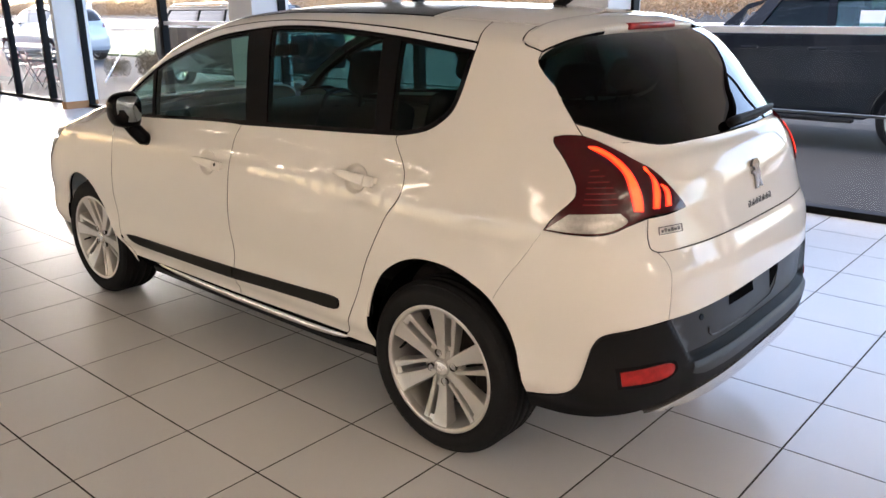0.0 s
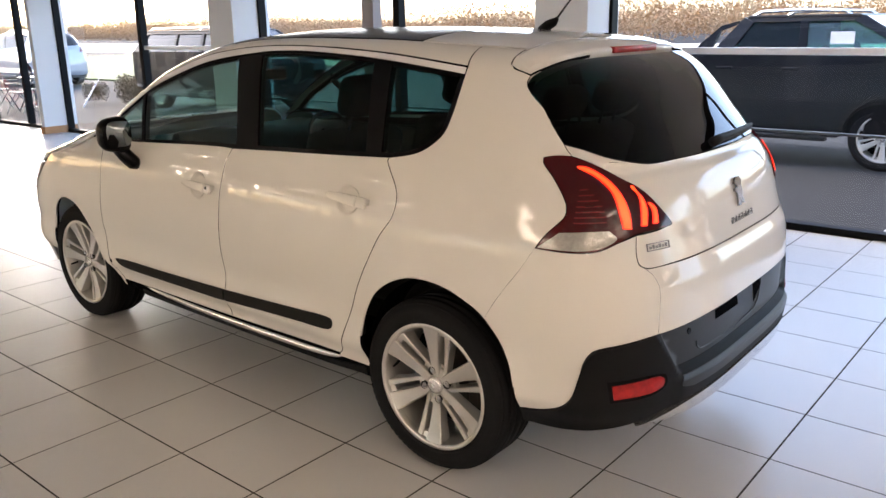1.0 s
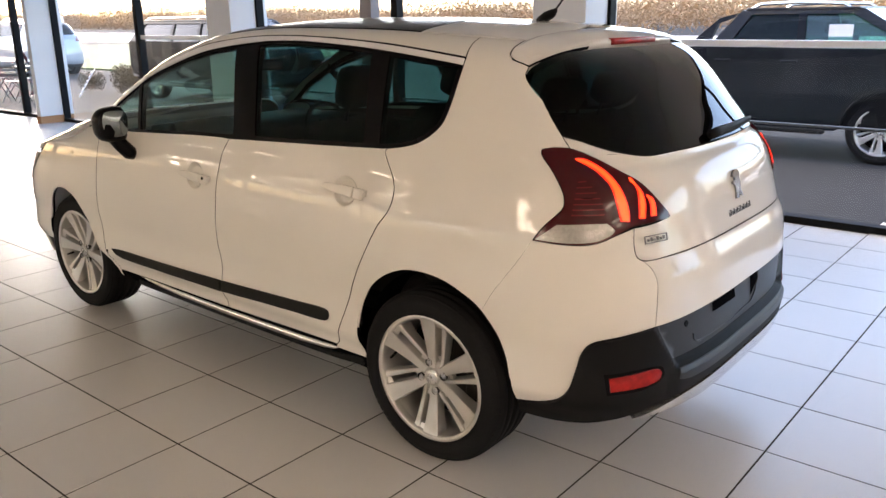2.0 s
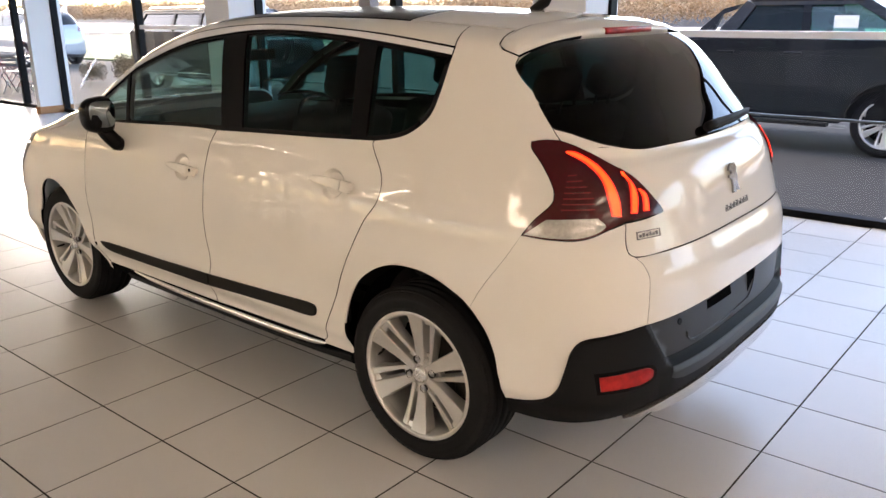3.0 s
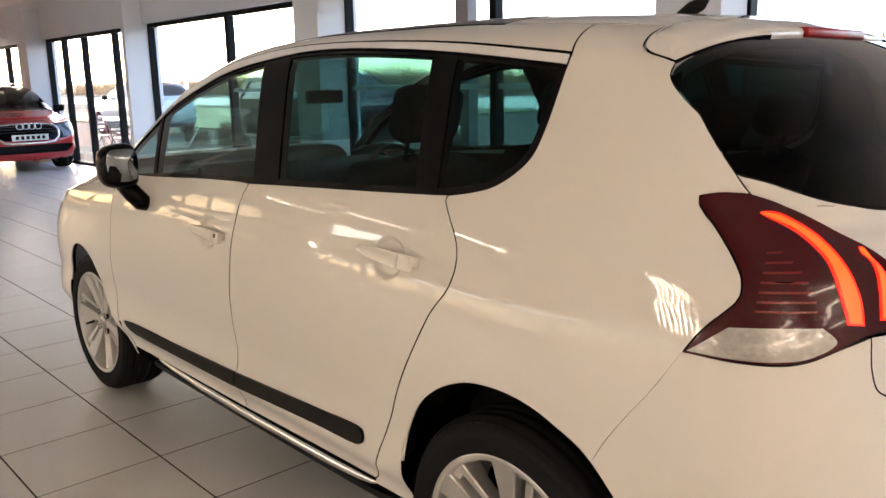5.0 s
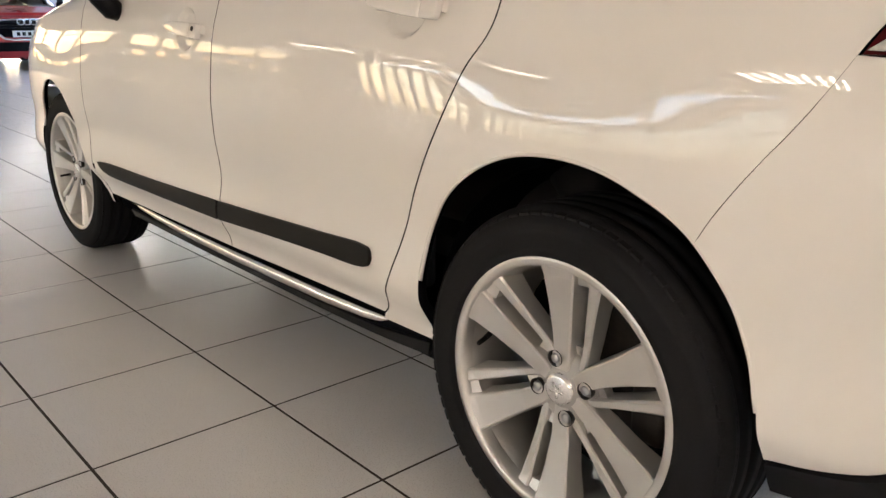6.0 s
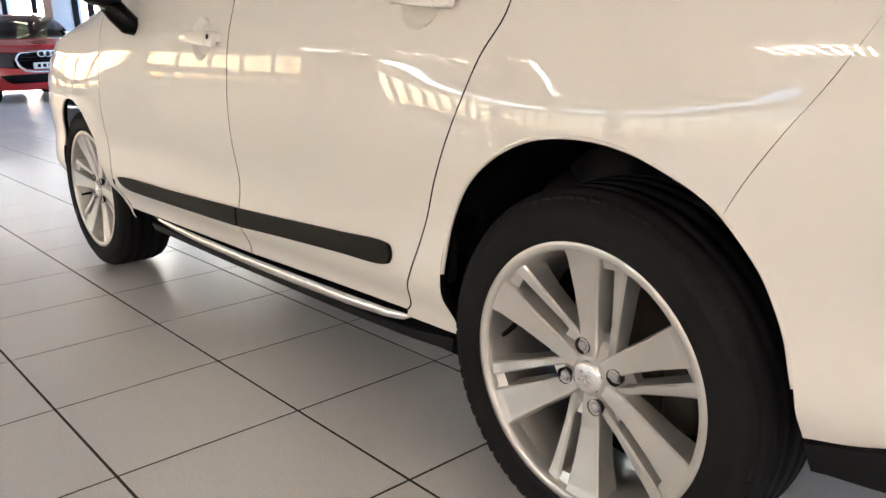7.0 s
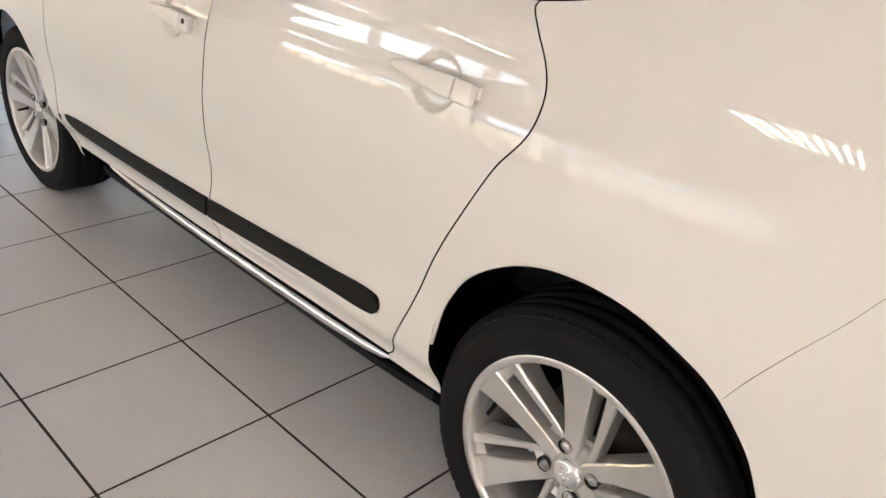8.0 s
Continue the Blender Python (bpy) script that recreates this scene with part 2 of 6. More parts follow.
def shrink(line, by):
    """Moves a closed line inwards by a distance."""
    prev, nxt = np.roll(line, 1, 0), np.roll(line, -1, 0)
    area = 0.5 * np.sum(line[:, 0] * nxt[:, 1] - nxt[:, 0] * line[:, 1])
    d1, d2 = line - prev, nxt - line
    d1 /= np.maximum(np.linalg.norm(d1, axis=1, keepdims=True), 1e-9)
    d2 /= np.maximum(np.linalg.norm(d2, axis=1, keepdims=True), 1e-9)
    n1, n2 = np.stack([-d1[:, 1], d1[:, 0]], 1), np.stack([-d2[:, 1], d2[:, 0]], 1)
    n = n1 + n2
    n /= np.maximum(np.linalg.norm(n, axis=1, keepdims=True), 0.6)
    n /= np.maximum(np.linalg.norm(n, axis=1, keepdims=True), 1e-9) ** 0.5
    return line + n * by * (1 if area > 0 else -1)


# ---- the shape of the car ----
def smooth(xs, ys):
    """A monotone cubic through control points, as a function of arrays."""
    xs, ys = np.array(xs, float), np.array(ys, float)
    h, d = np.diff(xs), np.diff(ys) / np.diff(xs)
    m = np.zeros(len(xs))
    m[0], m[-1] = d[0], d[-1]
    for i in range(1, len(xs) - 1):
        if d[i - 1] * d[i] > 0:
            a, b = 2 * h[i] + h[i - 1], h[i] + 2 * h[i - 1]
            m[i] = (a + b) / (a / d[i - 1] + b / d[i])

    def f(x):
        x = np.clip(np.asarray(x, float), xs[0], xs[-1])
        i = np.clip(np.searchsorted(xs, x) - 1, 0, len(xs) - 2)
        t = (x - xs[i]) / h[i]
        return ((1 + 2 * t) * (1 - t) ** 2 * ys[i] + t * (1 - t) ** 2 * h[i] * m[i]
                + t * t * (3 - 2 * t) * ys[i + 1] + t * t * (t - 1) * h[i] * m[i + 1])
    return f


# the car's skin as a chart: u runs along the side from the nose (u > 0) to the tail's middle, v runs up from the sill over the belt (1.0) to the roof's middle (2.0)
half_width = smooth([0.16, 0.22, 0.28, 0.34, 0.42, 0.47, 0.50, 0.53, 0.56, 0.65, 0.77, 0.88, 0.95, 1.0, 1.1, 1.2, 1.4, 1.6, 1.68, 1.76, 1.84, 1.92, 2.0],
                    [0.80, 0.835, 0.845, 0.852, 0.886, 0.882, 0.8765, 0.8722, 0.8705, 0.879, 0.886, 0.881, 0.871, 0.858, 0.838, 0.815, 0.765, 0.712, 0.68, 0.61, 0.47, 0.25, 0.0])
rise = smooth([1.0, 1.2, 1.4, 1.6, 1.68, 1.76, 1.84, 1.92, 2.0], [0.0, 0.268, 0.52, 0.755, 0.845, 0.915, 0.962, 0.99, 1.0])
belt = smooth([-1, 2.0, 2.6, 3.0, 3.6], [1.0, 1.0, 0.98, 0.94, 0.83])
roof = smooth([-0.9, -0.5, 0.0, 0.5, 1.0, 1.4, 1.8, 2.2, 2.5, 2.8, 3.1, 3.6], [1.5, 1.555, 1.612, 1.634, 1.637, 1.615, 1.52, 1.325, 1.15, 1.075, 1.01, 0.86])
tail = smooth([0.16, 0.3, 0.45, 0.6, 0.75, 0.85, 0.95, 1.0, 1.1, 1.2, 1.4, 1.6, 1.7, 1.8, 1.9, 2.0],
              [-0.74, -0.83, -0.855, -0.855, -0.845, -0.825, -0.80, -0.79, -0.77, -0.73, -0.63, -0.53, -0.46, -0.36, -0.235, -0.19])
nose = smooth([0.16, 0.4, 0.6, 0.8, 1.0, 1.2, 1.5, 2.0], [3.35, 3.50, 3.51, 3.45, 3.33, 3.25, 3.12, 3.08])
taper = smooth([-0.9, -0.3, 0.3, 1.5, 2.2, 2.7, 3.2, 3.6], [0.965, 0.987, 1.0, 1.0, 0.997, 0.988, 0.97, 0.95])
flare = smooth([0.16, 0.3, 0.45, 0.6, 0.7, 0.78, 0.86, 0.96], [0.016, 0.016, 0.018, 0.022, 0.020, 0.014, 0.006, 0.0])
TAIL_START, TAIL_MID, NOSE_START, NOSE_MID = -0.36, -1.56, 2.75, 4.05
CORNER, NOSE_CORNER = 0.49, 0.59
_t = np.linspace(0, 1, 161)


def plan(v):
    """The left half of the outline at level v, from the nose's middle to the tail's: u, x, y in arrays."""
    xr, xf = float(tail(v)), float(nose(v))
    xs, xe = xr + CORNER, xf - NOSE_CORNER
    n = 3.3 if v < 1 else 3.3 - 0.7 * min(1, v - 1)
    a = _t * math.pi / 2
    x1, k1 = xs - (xs - xr) * np.sin(a) ** (2 / n), np.cos(a) ** (2 / n)
    x2, k2 = xe + (xf - xe) * np.sin(a) ** (2 / 3.0), np.cos(a) ** (2 / 3.0)
    x = np.concatenate([x2[::-1], np.linspace(xe, xs, 200)[1:-1], x1])
    k = np.concatenate([k2[::-1], np.ones(198), k1])
    fl = np.exp(-(x / 0.5) ** 2) + 0.9 * np.exp(-((x - 2.60) / 0.40) ** 2)
    y = (half_width(v) * taper(x) + flare(v) * fl) * k if v < 2 else 0 * x
    s = np.concatenate([[0], np.cumsum(np.hypot(np.diff(x), np.diff(y)))])
    mid = np.arange(len(x))
    i0, i1 = np.argmin(abs(x - max(NOSE_START, 0)) + 9 * (mid > 300)), np.argmin(abs(x - TAIL_START) + 9 * (mid < 200))
    u = x.copy()
    u[:i0] = NOSE_MID + (u[i0] - NOSE_MID) * s[:i0] / s[i0]
    if i1 < len(x) - 2:
        u[i1:] = u[i1] + (TAIL_MID - u[i1]) * (s[i1:] - s[i1]) / (s[-1] - s[i1])
    elif v < 2:
        u[-40:] = np.linspace(u[-40], TAIL_MID, 40)
    return u[::-1], x[::-1], y[::-1]


_levels = np.concatenate([np.linspace(0.16, 1.0, 85), np.linspace(1.0, 2.0, 121)[1:]])
_us = np.concatenate([np.linspace(TAIL_MID, TAIL_START, 241), np.linspace(TAIL_START, NOSE_START, 400)[1:], np.linspace(NOSE_START, NOSE_MID, 100)[1:]])
_X, _Y = np.zeros((len(_levels), len(_us))), np.zeros((len(_levels), len(_us)))
for _i, _v in enumerate(_levels):
    _pu, _px, _py = plan(_v)
    _X[_i], _Y[_i] = np.interp(_us, _pu, _px), np.interp(_us, _pu, _py)
# the front half is longer and draws in towards the nose
narrow = smooth([-0.9, -0.5, -0.25, 0.3, 1.5, 2.6, 3.2, 3.6], [1.0, 1.004, 1.014, 1.0, 0.963, 0.929, 0.912, 0.90])
_low = np.minimum(_levels, 1.0)[:, None]
_Z = _low - (1 - belt(_X)) * np.maximum(0, (_low - 0.5) / 0.5) + (roof(_X) - belt(_X)) * rise(np.maximum(_levels, 1.0))[:, None] * (_levels > 1)[:, None]
_Y = _Y * narrow(_X)
_X = _X + 0.045 * np.maximum(_X - 0.3, 0)


def skin(u, v):
    """The point of the skin at (u, v); past the tail's middle u goes on along the other side."""
    u, v = np.atleast_1d(np.asarray(u, float)), np.atleast_1d(np.asarray(v, float))
    side = np.where(u < TAIL_MID, -1.0, 1.0)
    u = np.where(u < TAIL_MID, 2 * TAIL_MID - u, u)
    side = np.where(u > NOSE_MID, -side, side)
    u = np.where(u > NOSE_MID, 2 * NOSE_MID - u, u)
    fi, fj = np.interp(v, _levels, np.arange(len(_levels))), np.interp(u, _us, np.arange(len(_us)))
    i, j = np.minimum(fi.astype(int), len(_levels) - 2), np.minimum(fj.astype(int), len(_us) - 2)
    a, b = fi - i, fj - j

    def get(g):
        return (1 - a) * ((1 - b) * g[i, j] + b * g[i, j + 1]) + a * ((1 - b) * g[i + 1, j] + b * g[i + 1, j + 1])
    return np.stack([get(_X), side * get(_Y), get(_Z)], -1)


def skin_normal(u, v):
    e = 0.012
    v1, v0 = np.minimum(np.asarray(v, float) + e, 1.999), np.maximum(np.asarray(v, float) - e, 0.16)
    n = np.cross(skin(np.asarray(u, float) + e, v) - skin(np.asarray(u, float) - e, v), skin(u, v1) - skin(u, v0))
    n = -n
    return n / np.maximum(np.linalg.norm(n, axis=-1, keepdims=True), 1e-9)


def tail_both(half):
    """An outline that starts and ends on the tail's middle, with its mirror image added."""
    return half + [(2 * TAIL_MID - p[0], *p[1:]) for p in reversed(half) if abs(p[0] - TAIL_MID) > 1e-6]


def panel_mesh(outlines, gap=0.0019, lift=0.0, depth=0.012, du=0.05, dv=0.025, sides=(1,), steps=6, dome=0.0, dome_w=0.03, bend=None, focus=()):
    """A sheet on the skin within closed outlines of (u, v), with its edges turned in. sides: 1 as drawn, -1 mirrored.
    dome: how far it swells from its edge; bend: a form added along the normal; focus: stretches (u0, u1, v0, v1, step) cut finer."""
    verts, faces, normals, slots = [], [], [], []
    for outline in outlines:
        key = (tuple(outline), gap, lift, du, dv, steps, dome, dome_w, bend, tuple(focus))
        if key not in _made:
            _made[key] = panel_sheet(*key)
        P, N, S, tri, rim = _made[key]
        for side in sides:
            flip = np.array([1.0, side, 1.0])
            base = len(verts)
            verts += list(P * flip)
            for t in tri:
                a, b, c = P[t[0]], P[t[1]], P[t[2]]
                good = np.dot(np.cross(b - a, c - a), N[t[0]]) > 0
                idx = [base + i for i in t]
                if good != (side > 0):
                    idx.reverse()
                faces.append(idx)
                slots.append(0)
                normals += [S[i - base] * flip for i in idx]
            if depth:
                where = {}
                for a, b in rim:
                    for i in (a, b):
                        if i not in where:
                            where[i] = len(verts)
                            verts += [P[i] * flip, (P[i] - N[i] * depth) * flip]
                    quad = [where[b], where[a], where[a] + 1, where[b] + 1]
                    faces.append(quad if side > 0 else quad[::-1])
                    slots.append(1)
                    normals += [np.zeros(3)] * 4
    return verts, faces, normals, slots


_made = {}


def panel_sheet(outline, gap, lift, du, dv, steps, dome, dome_w, bend, focus):
    """The points, normals, faces and edge of one sheet on the skin."""
    line = curve_round(outline, steps)
    if gap:
        line = shrink(line, gap)
    dense = []
    for i in range(len(line)):
        p, q = line[i], line[(i + 1) % len(line)]
        d = float(np.linalg.norm(q - p))
        if d > 1e-4:
            n = max(1, math.ceil(d / 0.025))
            dense += [p + (q - p) * k / n for k in range(n)]
    line = np.array(dense)
    bm = bmesh.new()
    f = bm.faces.new([bm.verts.new((p[0], p[1], 0)) for p in line])
    bm.normal_update()
    bmesh.ops.triangulate(bm, faces=[f], ngon_method="EAR_CLIP")
    for axis, step, lo, hi in ((0, du, line[:, 0].min(), line[:, 0].max()), (1, dv, line[:, 1].min(), line[:, 1].max())):
        cuts = [k * step for k in range(math.ceil(lo / step), math.floor(hi / step) + 1)]
        for box_ in focus:
            a, b = box_[2 * axis], box_[2 * axis + 1]
            cuts += [a + (b - a) * k / max(1, round((b - a) / box_[4])) for k in range(round((b - a) / box_[4]) + 1)]
        for c in cuts:
            co, no = [0, 0, 0], [0, 0, 0]
            co[axis], no[axis] = c + 1e-5, 1
            bmesh.ops.bisect_plane(bm, geom=bm.verts[:] + bm.edges[:] + bm.faces[:], plane_co=co, plane_no=no, dist=1e-6)
    bmesh.ops.dissolve_degenerate(bm, dist=1e-5, edges=bm.edges[:])
    bm.verts.index_update()
    uv = np.array([(v.co.x, v.co.y) for v in bm.verts])
    tri = [[v.index for v in f.verts] for f in bm.faces]
    rim = [[(lo.vert.index, lo.link_loop_next.vert.index) for lo in e.link_loops][0] for e in bm.edges if len(e.link_loops) == 1]
    bm.free()

    def up_at(u, v):
        up = np.full(len(u), float(lift))
        if dome:
            q = np.stack([u, v], 1)
            near = np.full(len(q), 9.0)
            for k in range(0, len(line), 64):
                near = np.minimum(near, np.min(np.linalg.norm(q[:, None] - line[None, k:k + 64], axis=2), axis=1))
            up += dome * np.sin(np.clip(near / dome_w, 0, 1) * math.pi / 2)
        if bend:
            up += bend(u, v)
        return up[:, None]

    N = skin_normal(uv[:, 0], uv[:, 1])
    P = skin(uv[:, 0], uv[:, 1]) + N * up_at(uv[:, 0], uv[:, 1])
    S = N
    if dome or bend:
        e = 0.002
        def lifted(u, v):
            return skin(u, v) + skin_normal(u, v) * up_at(u, v)
        du_ = lifted(uv[:, 0] + e, uv[:, 1]) - lifted(uv[:, 0] - e, uv[:, 1])
        dv_ = lifted(uv[:, 0], uv[:, 1] + e) - lifted(uv[:, 0], uv[:, 1] - e)
        S = -np.cross(du_, dv_)
        S /= np.maximum(np.linalg.norm(S, axis=1, keepdims=True), 1e-9)
        S = np.where(((S * N).sum(1) > 0.1)[:, None], S, N)
    return P, N, S, tri, rim


def panel(name, outline, mat, parent, label="", edge=None, **k):
    """A piece of the car's skin as one part. outline: one closed outline, or a list of them. edge: material of its
    turned-in edges; a dark one puts the gap's shade into their colour.
    """
    outlines = outline if isinstance(outline[0], list) else [outline]
    verts, faces, normals, slots = panel_mesh(outlines, **k)
    me = bpy.data.meshes.new(name)
    me.from_pydata([tuple(v) for v in verts], [], faces)
    me.polygons.foreach_set("use_smooth", [True] * len(me.polygons))
    me.materials.append(mat)
    me.materials.append(edge or mat)
    me.polygons.foreach_set("material_index", slots)
    if len(normals) == len(me.loops):
        me.normals_split_custom_set([tuple(n) for n in normals])
    ob = new(name, me)
    ob.parent = parent
    if label:
        tagged(ob, label)
    return ob


def on_skin(u, v, lift=0.0):
    p, n = skin(u, v)[0], skin_normal(u, v)[0]
    return Vector(p + n * lift)


def skin_frame(u, v, lift=0.0):
    """A pose on the skin: x along the side towards the nose, y out of the skin, z up."""
    n = Vector(skin_normal(u, v)[0])
    z = (Vector((0, 0, 1)) - n * n.z).normalized()
    x = n.cross(z)
    return Matrix.Translation(on_skin(u, v, lift)) @ Matrix((x, n, z)).transposed().to_4x4()


# ---- the white car ----
ROLL_R = 0.338  # tyre radius
HUB_Z = 0.336
WHEEL_XS = (-0.010, 2.712)
WHEEL_YS = (0.785, 0.700)


DLO = [(2.38, 1.38, 1), (2.12, 1.17), (1.94, 1.148), (1.66, 1.142), (1.21, 1.150), (0.83, 1.166), (0.5, 1.184), (0.231, 1.205), (0.15, 1.222), (0.087, 1.246),
       (0.029, 1.292), (-0.008, 1.344), (-0.028, 1.426), (-0.040, 1.522), (-0.047, 1.618, 1), (0.295, 1.650), (0.612, 1.679), (0.826, 1.692), (1.0, 1.690),
       (1.149, 1.677), (1.345, 1.660), (1.553, 1.636), (1.79, 1.612), (2.009, 1.590), (2.217, 1.53)]
CHROME_TOP = [(-0.047, 1.650), (0.306, 1.684), (0.635, 1.711), (0.85, 1.722), (1.0, 1.723), (1.23, 1.716), (1.386, 1.704), (1.593, 1.682), (1.853, 1.655), (2.072, 1.625), (2.26, 1.56), (2.42, 1.42)]
DOOR_R = [(0.506, 0.331), (0.487, 0.350), (0.430, 0.480), (0.407, 0.540), (0.357, 0.652), (0.284, 0.790), (0.232, 0.885), (0.177, 0.960), (0.166, 1.03), (0.179, 1.084), (0.219, 1.153), (0.236, 1.190), (0.230, 1.203)]
DOOR_B = [(1.240, 0.316), (1.233, 0.44), (1.230, 0.51), (1.242, 0.595), (1.243, 0.66), (1.235, 0.755), (1.226, 0.82), (1.213, 0.945), (1.194, 1.071), (1.155, 1.148)]
DOOR_F = [(2.190, 0.312), (2.262, 0.385), (2.268, 0.43), (2.285, 0.50), (2.301, 0.60), (2.297, 0.68), (2.286, 0.76), (2.272, 0.90), (2.270, 1.0), (2.285, 1.165)]
ARCH_R = [(0.332, 0.325), (0.346, 0.458), (0.334, 0.540), (0.303, 0.602), (0.256, 0.661), (0.178, 0.717), (0.094, 0.751), (0.015, 0.761), (-0.056, 0.758), (-0.119, 0.745), (-0.180, 0.721), (-0.228, 0.697), (-0.266, 0.667)]
ARCH_B = [(-0.266, 0.667), (-0.318, 0.600), (-0.345, 0.545), (-0.364, 0.500), (-0.381, 0.440), (-0.390, 0.358)]
ARCH_F = [(2.178, 0.278), (2.247, 0.326), (2.327, 0.411), (2.413, 0.520), (2.453, 0.577), (2.530, 0.674), (2.630, 0.724), (2.729, 0.730), (2.803, 0.696), (2.867, 0.616), (2.901, 0.500), (2.893, 0.350)]
LAMP_UP = [(-0.426, 1.292), (-0.47, 1.302), (-0.536, 1.302), (-0.606, 1.283), (-0.669, 1.257), (-0.761, 1.207), (-0.808, 1.182), (-0.854, 1.148), (-0.921, 1.076), (-0.975, 1.003)]
LAMP_LOW = [(-0.975, 0.995), (-0.906, 0.988), (-0.802, 0.982), (-0.738, 0.962), (-0.686, 0.944), (-0.64, 0.935), (-0.554, 0.933), (-0.448, 0.935)]
LAMP_SIDE = [(-0.448, 0.938), (-0.467, 0.967), (-0.513, 1.019), (-0.542, 1.058), (-0.544, 1.101), (-0.525, 1.146), (-0.479, 1.214), (-0.432, 1.268)]
GLASS_SIDE = [(-0.498, 1.355), (-0.409, 1.452), (-0.315, 1.556), (-0.284, 1.605), (-0.286, 1.640), (-0.305, 1.680)]
GLASS_LOW = [(TAIL_MID, 1.258), (-1.373, 1.260), (-1.125, 1.264), (-0.917, 1.264), (-0.825, 1.275), (-0.71, 1.296), (-0.583, 1.334)]
BUMPER_EDGE = [(-0.391, 0.356), (-0.473, 0.374), (-0.559, 0.410), (-0.592, 0.447), (-0.611, 0.512), (-0.628, 0.575), (-0.658, 0.614), (-0.75, 0.638), (-0.877, 0.658), (-1.165, 0.668), (-1.419, 0.669), (TAIL_MID, 0.669)]


def corner(p):
    return (p[0], p[1], 1)


def ends(line):
    """The line with corners at both its ends."""
    return [corner(line[0])] + line[1:-1] + [corner(line[-1])]


def between(line, a, b):
    return [p for p in line if min(a, b) < p[0] < max(a, b)]


car = thing("white_car", "glossy white compact crossover parked on a showroom tile floor", "car")
both = (1, -1)


def pair(name, outline, mat, label="", **k):
    """The same part on the left and the right side."""
    return [panel(name, outline, mat, car, label, sides=(s,), **k) for s in both]


# doors
rear_door = ends(DOOR_R) + [(0.5, 1.184), (0.83, 1.166)] + ends(DOOR_B[::-1])
front_door = ends(DOOR_B) + [(1.21, 1.151), (1.66, 1.143), (1.94, 1.149), (2.12, 1.17)] + ends(DOOR_F[::-1])
CUPS = ((0.415, 0.998), (1.385, 0.940))


def door_form(u, v):
    """The round hollows behind the door handles."""
    out = 0 * u
    for a, b in CUPS:
        d = np.hypot(u - a, v - b)
        out = out - 0.014 * np.clip((0.060 - d) / 0.014, 0, 1) ** 0.8
    return out


rear_doors = pair("rear_door", rear_door, white_paint, edge=liner, bend=door_form, focus=((0.350, 0.480, 0.933, 1.063, 0.006),))
front_doors = pair("front_door", front_door, white_paint, edge=liner, bend=door_form, focus=((1.320, 1.450, 0.875, 1.005, 0.006),))

# quarter panel: from the rear door to the lamp, the tail glass and the roof's edge
quarter = (ends(ARCH_R[::-1]) + [(0.334, 0.318, 1), (0.512, 0.314, 1)] + ends(DOOR_R) + DLO[8:14] + [(-0.047, 1.618, 1), (-0.049, 1.652, 1), (-0.03, 1.780, 1)]
           + [(-0.10, 1.779), (-0.184, 1.780, 1), (-0.190, 1.729), (-0.204, 1.686), (-0.222, 1.669), (-0.256, 1.656), (-0.280, 1.645, 1)]
           + [(-0.284, 1.605), (-0.315, 1.556), (-0.409, 1.452), (-0.498, 1.355, 1), (-0.540, 1.304, 1)]
           + [(-0.47, 1.302), corner(LAMP_UP[0])] + LAMP_SIDE[::-1][:-1] + [corner(LAMP_SIDE[0])] + [(-0.402, 0.868), (-0.344, 0.79), (-0.292, 0.713)])
pair("quarter_panel", quarter, white_paint, edge=liner, du=0.047, dv=0.0237)
# dark sheets added behind the shut lines, so that the gaps look shaded
pair("body_shell", ends(ARCH_R[::-1]) + [(0.330, 0.30, 1), (2.17, 0.29, 1)] + ends(ARCH_F) + [(3.1, 0.36, 1), (2.9, 0.95, 1), (2.50, 1.30, 1), (2.30, 1.14, 1), (1.94, 1.13), (1.21, 1.13), (0.5, 1.165), (0.15, 1.20), (0.03, 1.27), (-0.05, 1.35, 1), (-0.08, 1.66, 1), (-0.03, 1.79, 1), (-0.20, 1.79, 1), (-0.30, 1.64, 1), (-0.33, 1.52), (-0.55, 1.32, 1), (-0.85, 1.10), (-0.84, 0.80, 1), (-0.45, 0.70, 1), (-0.30, 0.68, 1)],
     liner, gap=0.004, lift=-0.024, depth=0.0, du=0.1, dv=0.05)
panel("gate_shell", tail_both([(TAIL_MID, 0.92, 1), (-0.80, 0.95, 1), (-0.80, 0.80, 1), (TAIL_MID, 0.80, 1)]), liner, car, lift=-0.022, depth=0, gap=0)
# roof rails over the windows, from the tail to the front pillar's foot
rail = ends(CHROME_TOP) + [(2.52, 1.42, 1), (2.42, 1.55), (2.26, 1.66), (2.072, 1.705), (1.853, 1.735), (1.593, 1.765), (1.30, 1.790), (0.906, 1.795), (0.462, 1.786), (0.197, 1.780), (-0.03, 1.778, 1)]
pair("roof_rail", rail, white_paint, edge=liner)
pair("strip_seat", [(p[0], p[1] - 0.006, *p[2:]) for p in ends(DLO[14:])] + [(2.38, 1.375, 1)] + [(p[0], p[1] + 0.010, 1) for p in CHROME_TOP[::-1]], liner, "black seam round the window strip", gap=0, lift=0.0012, depth=0.004)
pair("window_strip", ends(DLO[14:]) + [(2.38, 1.38, 1)] + ends(CHROME_TOP[::-1]), strip_silver, "bright silver strip over the side windows", gap=0.002, lift=0.004, depth=0.010)
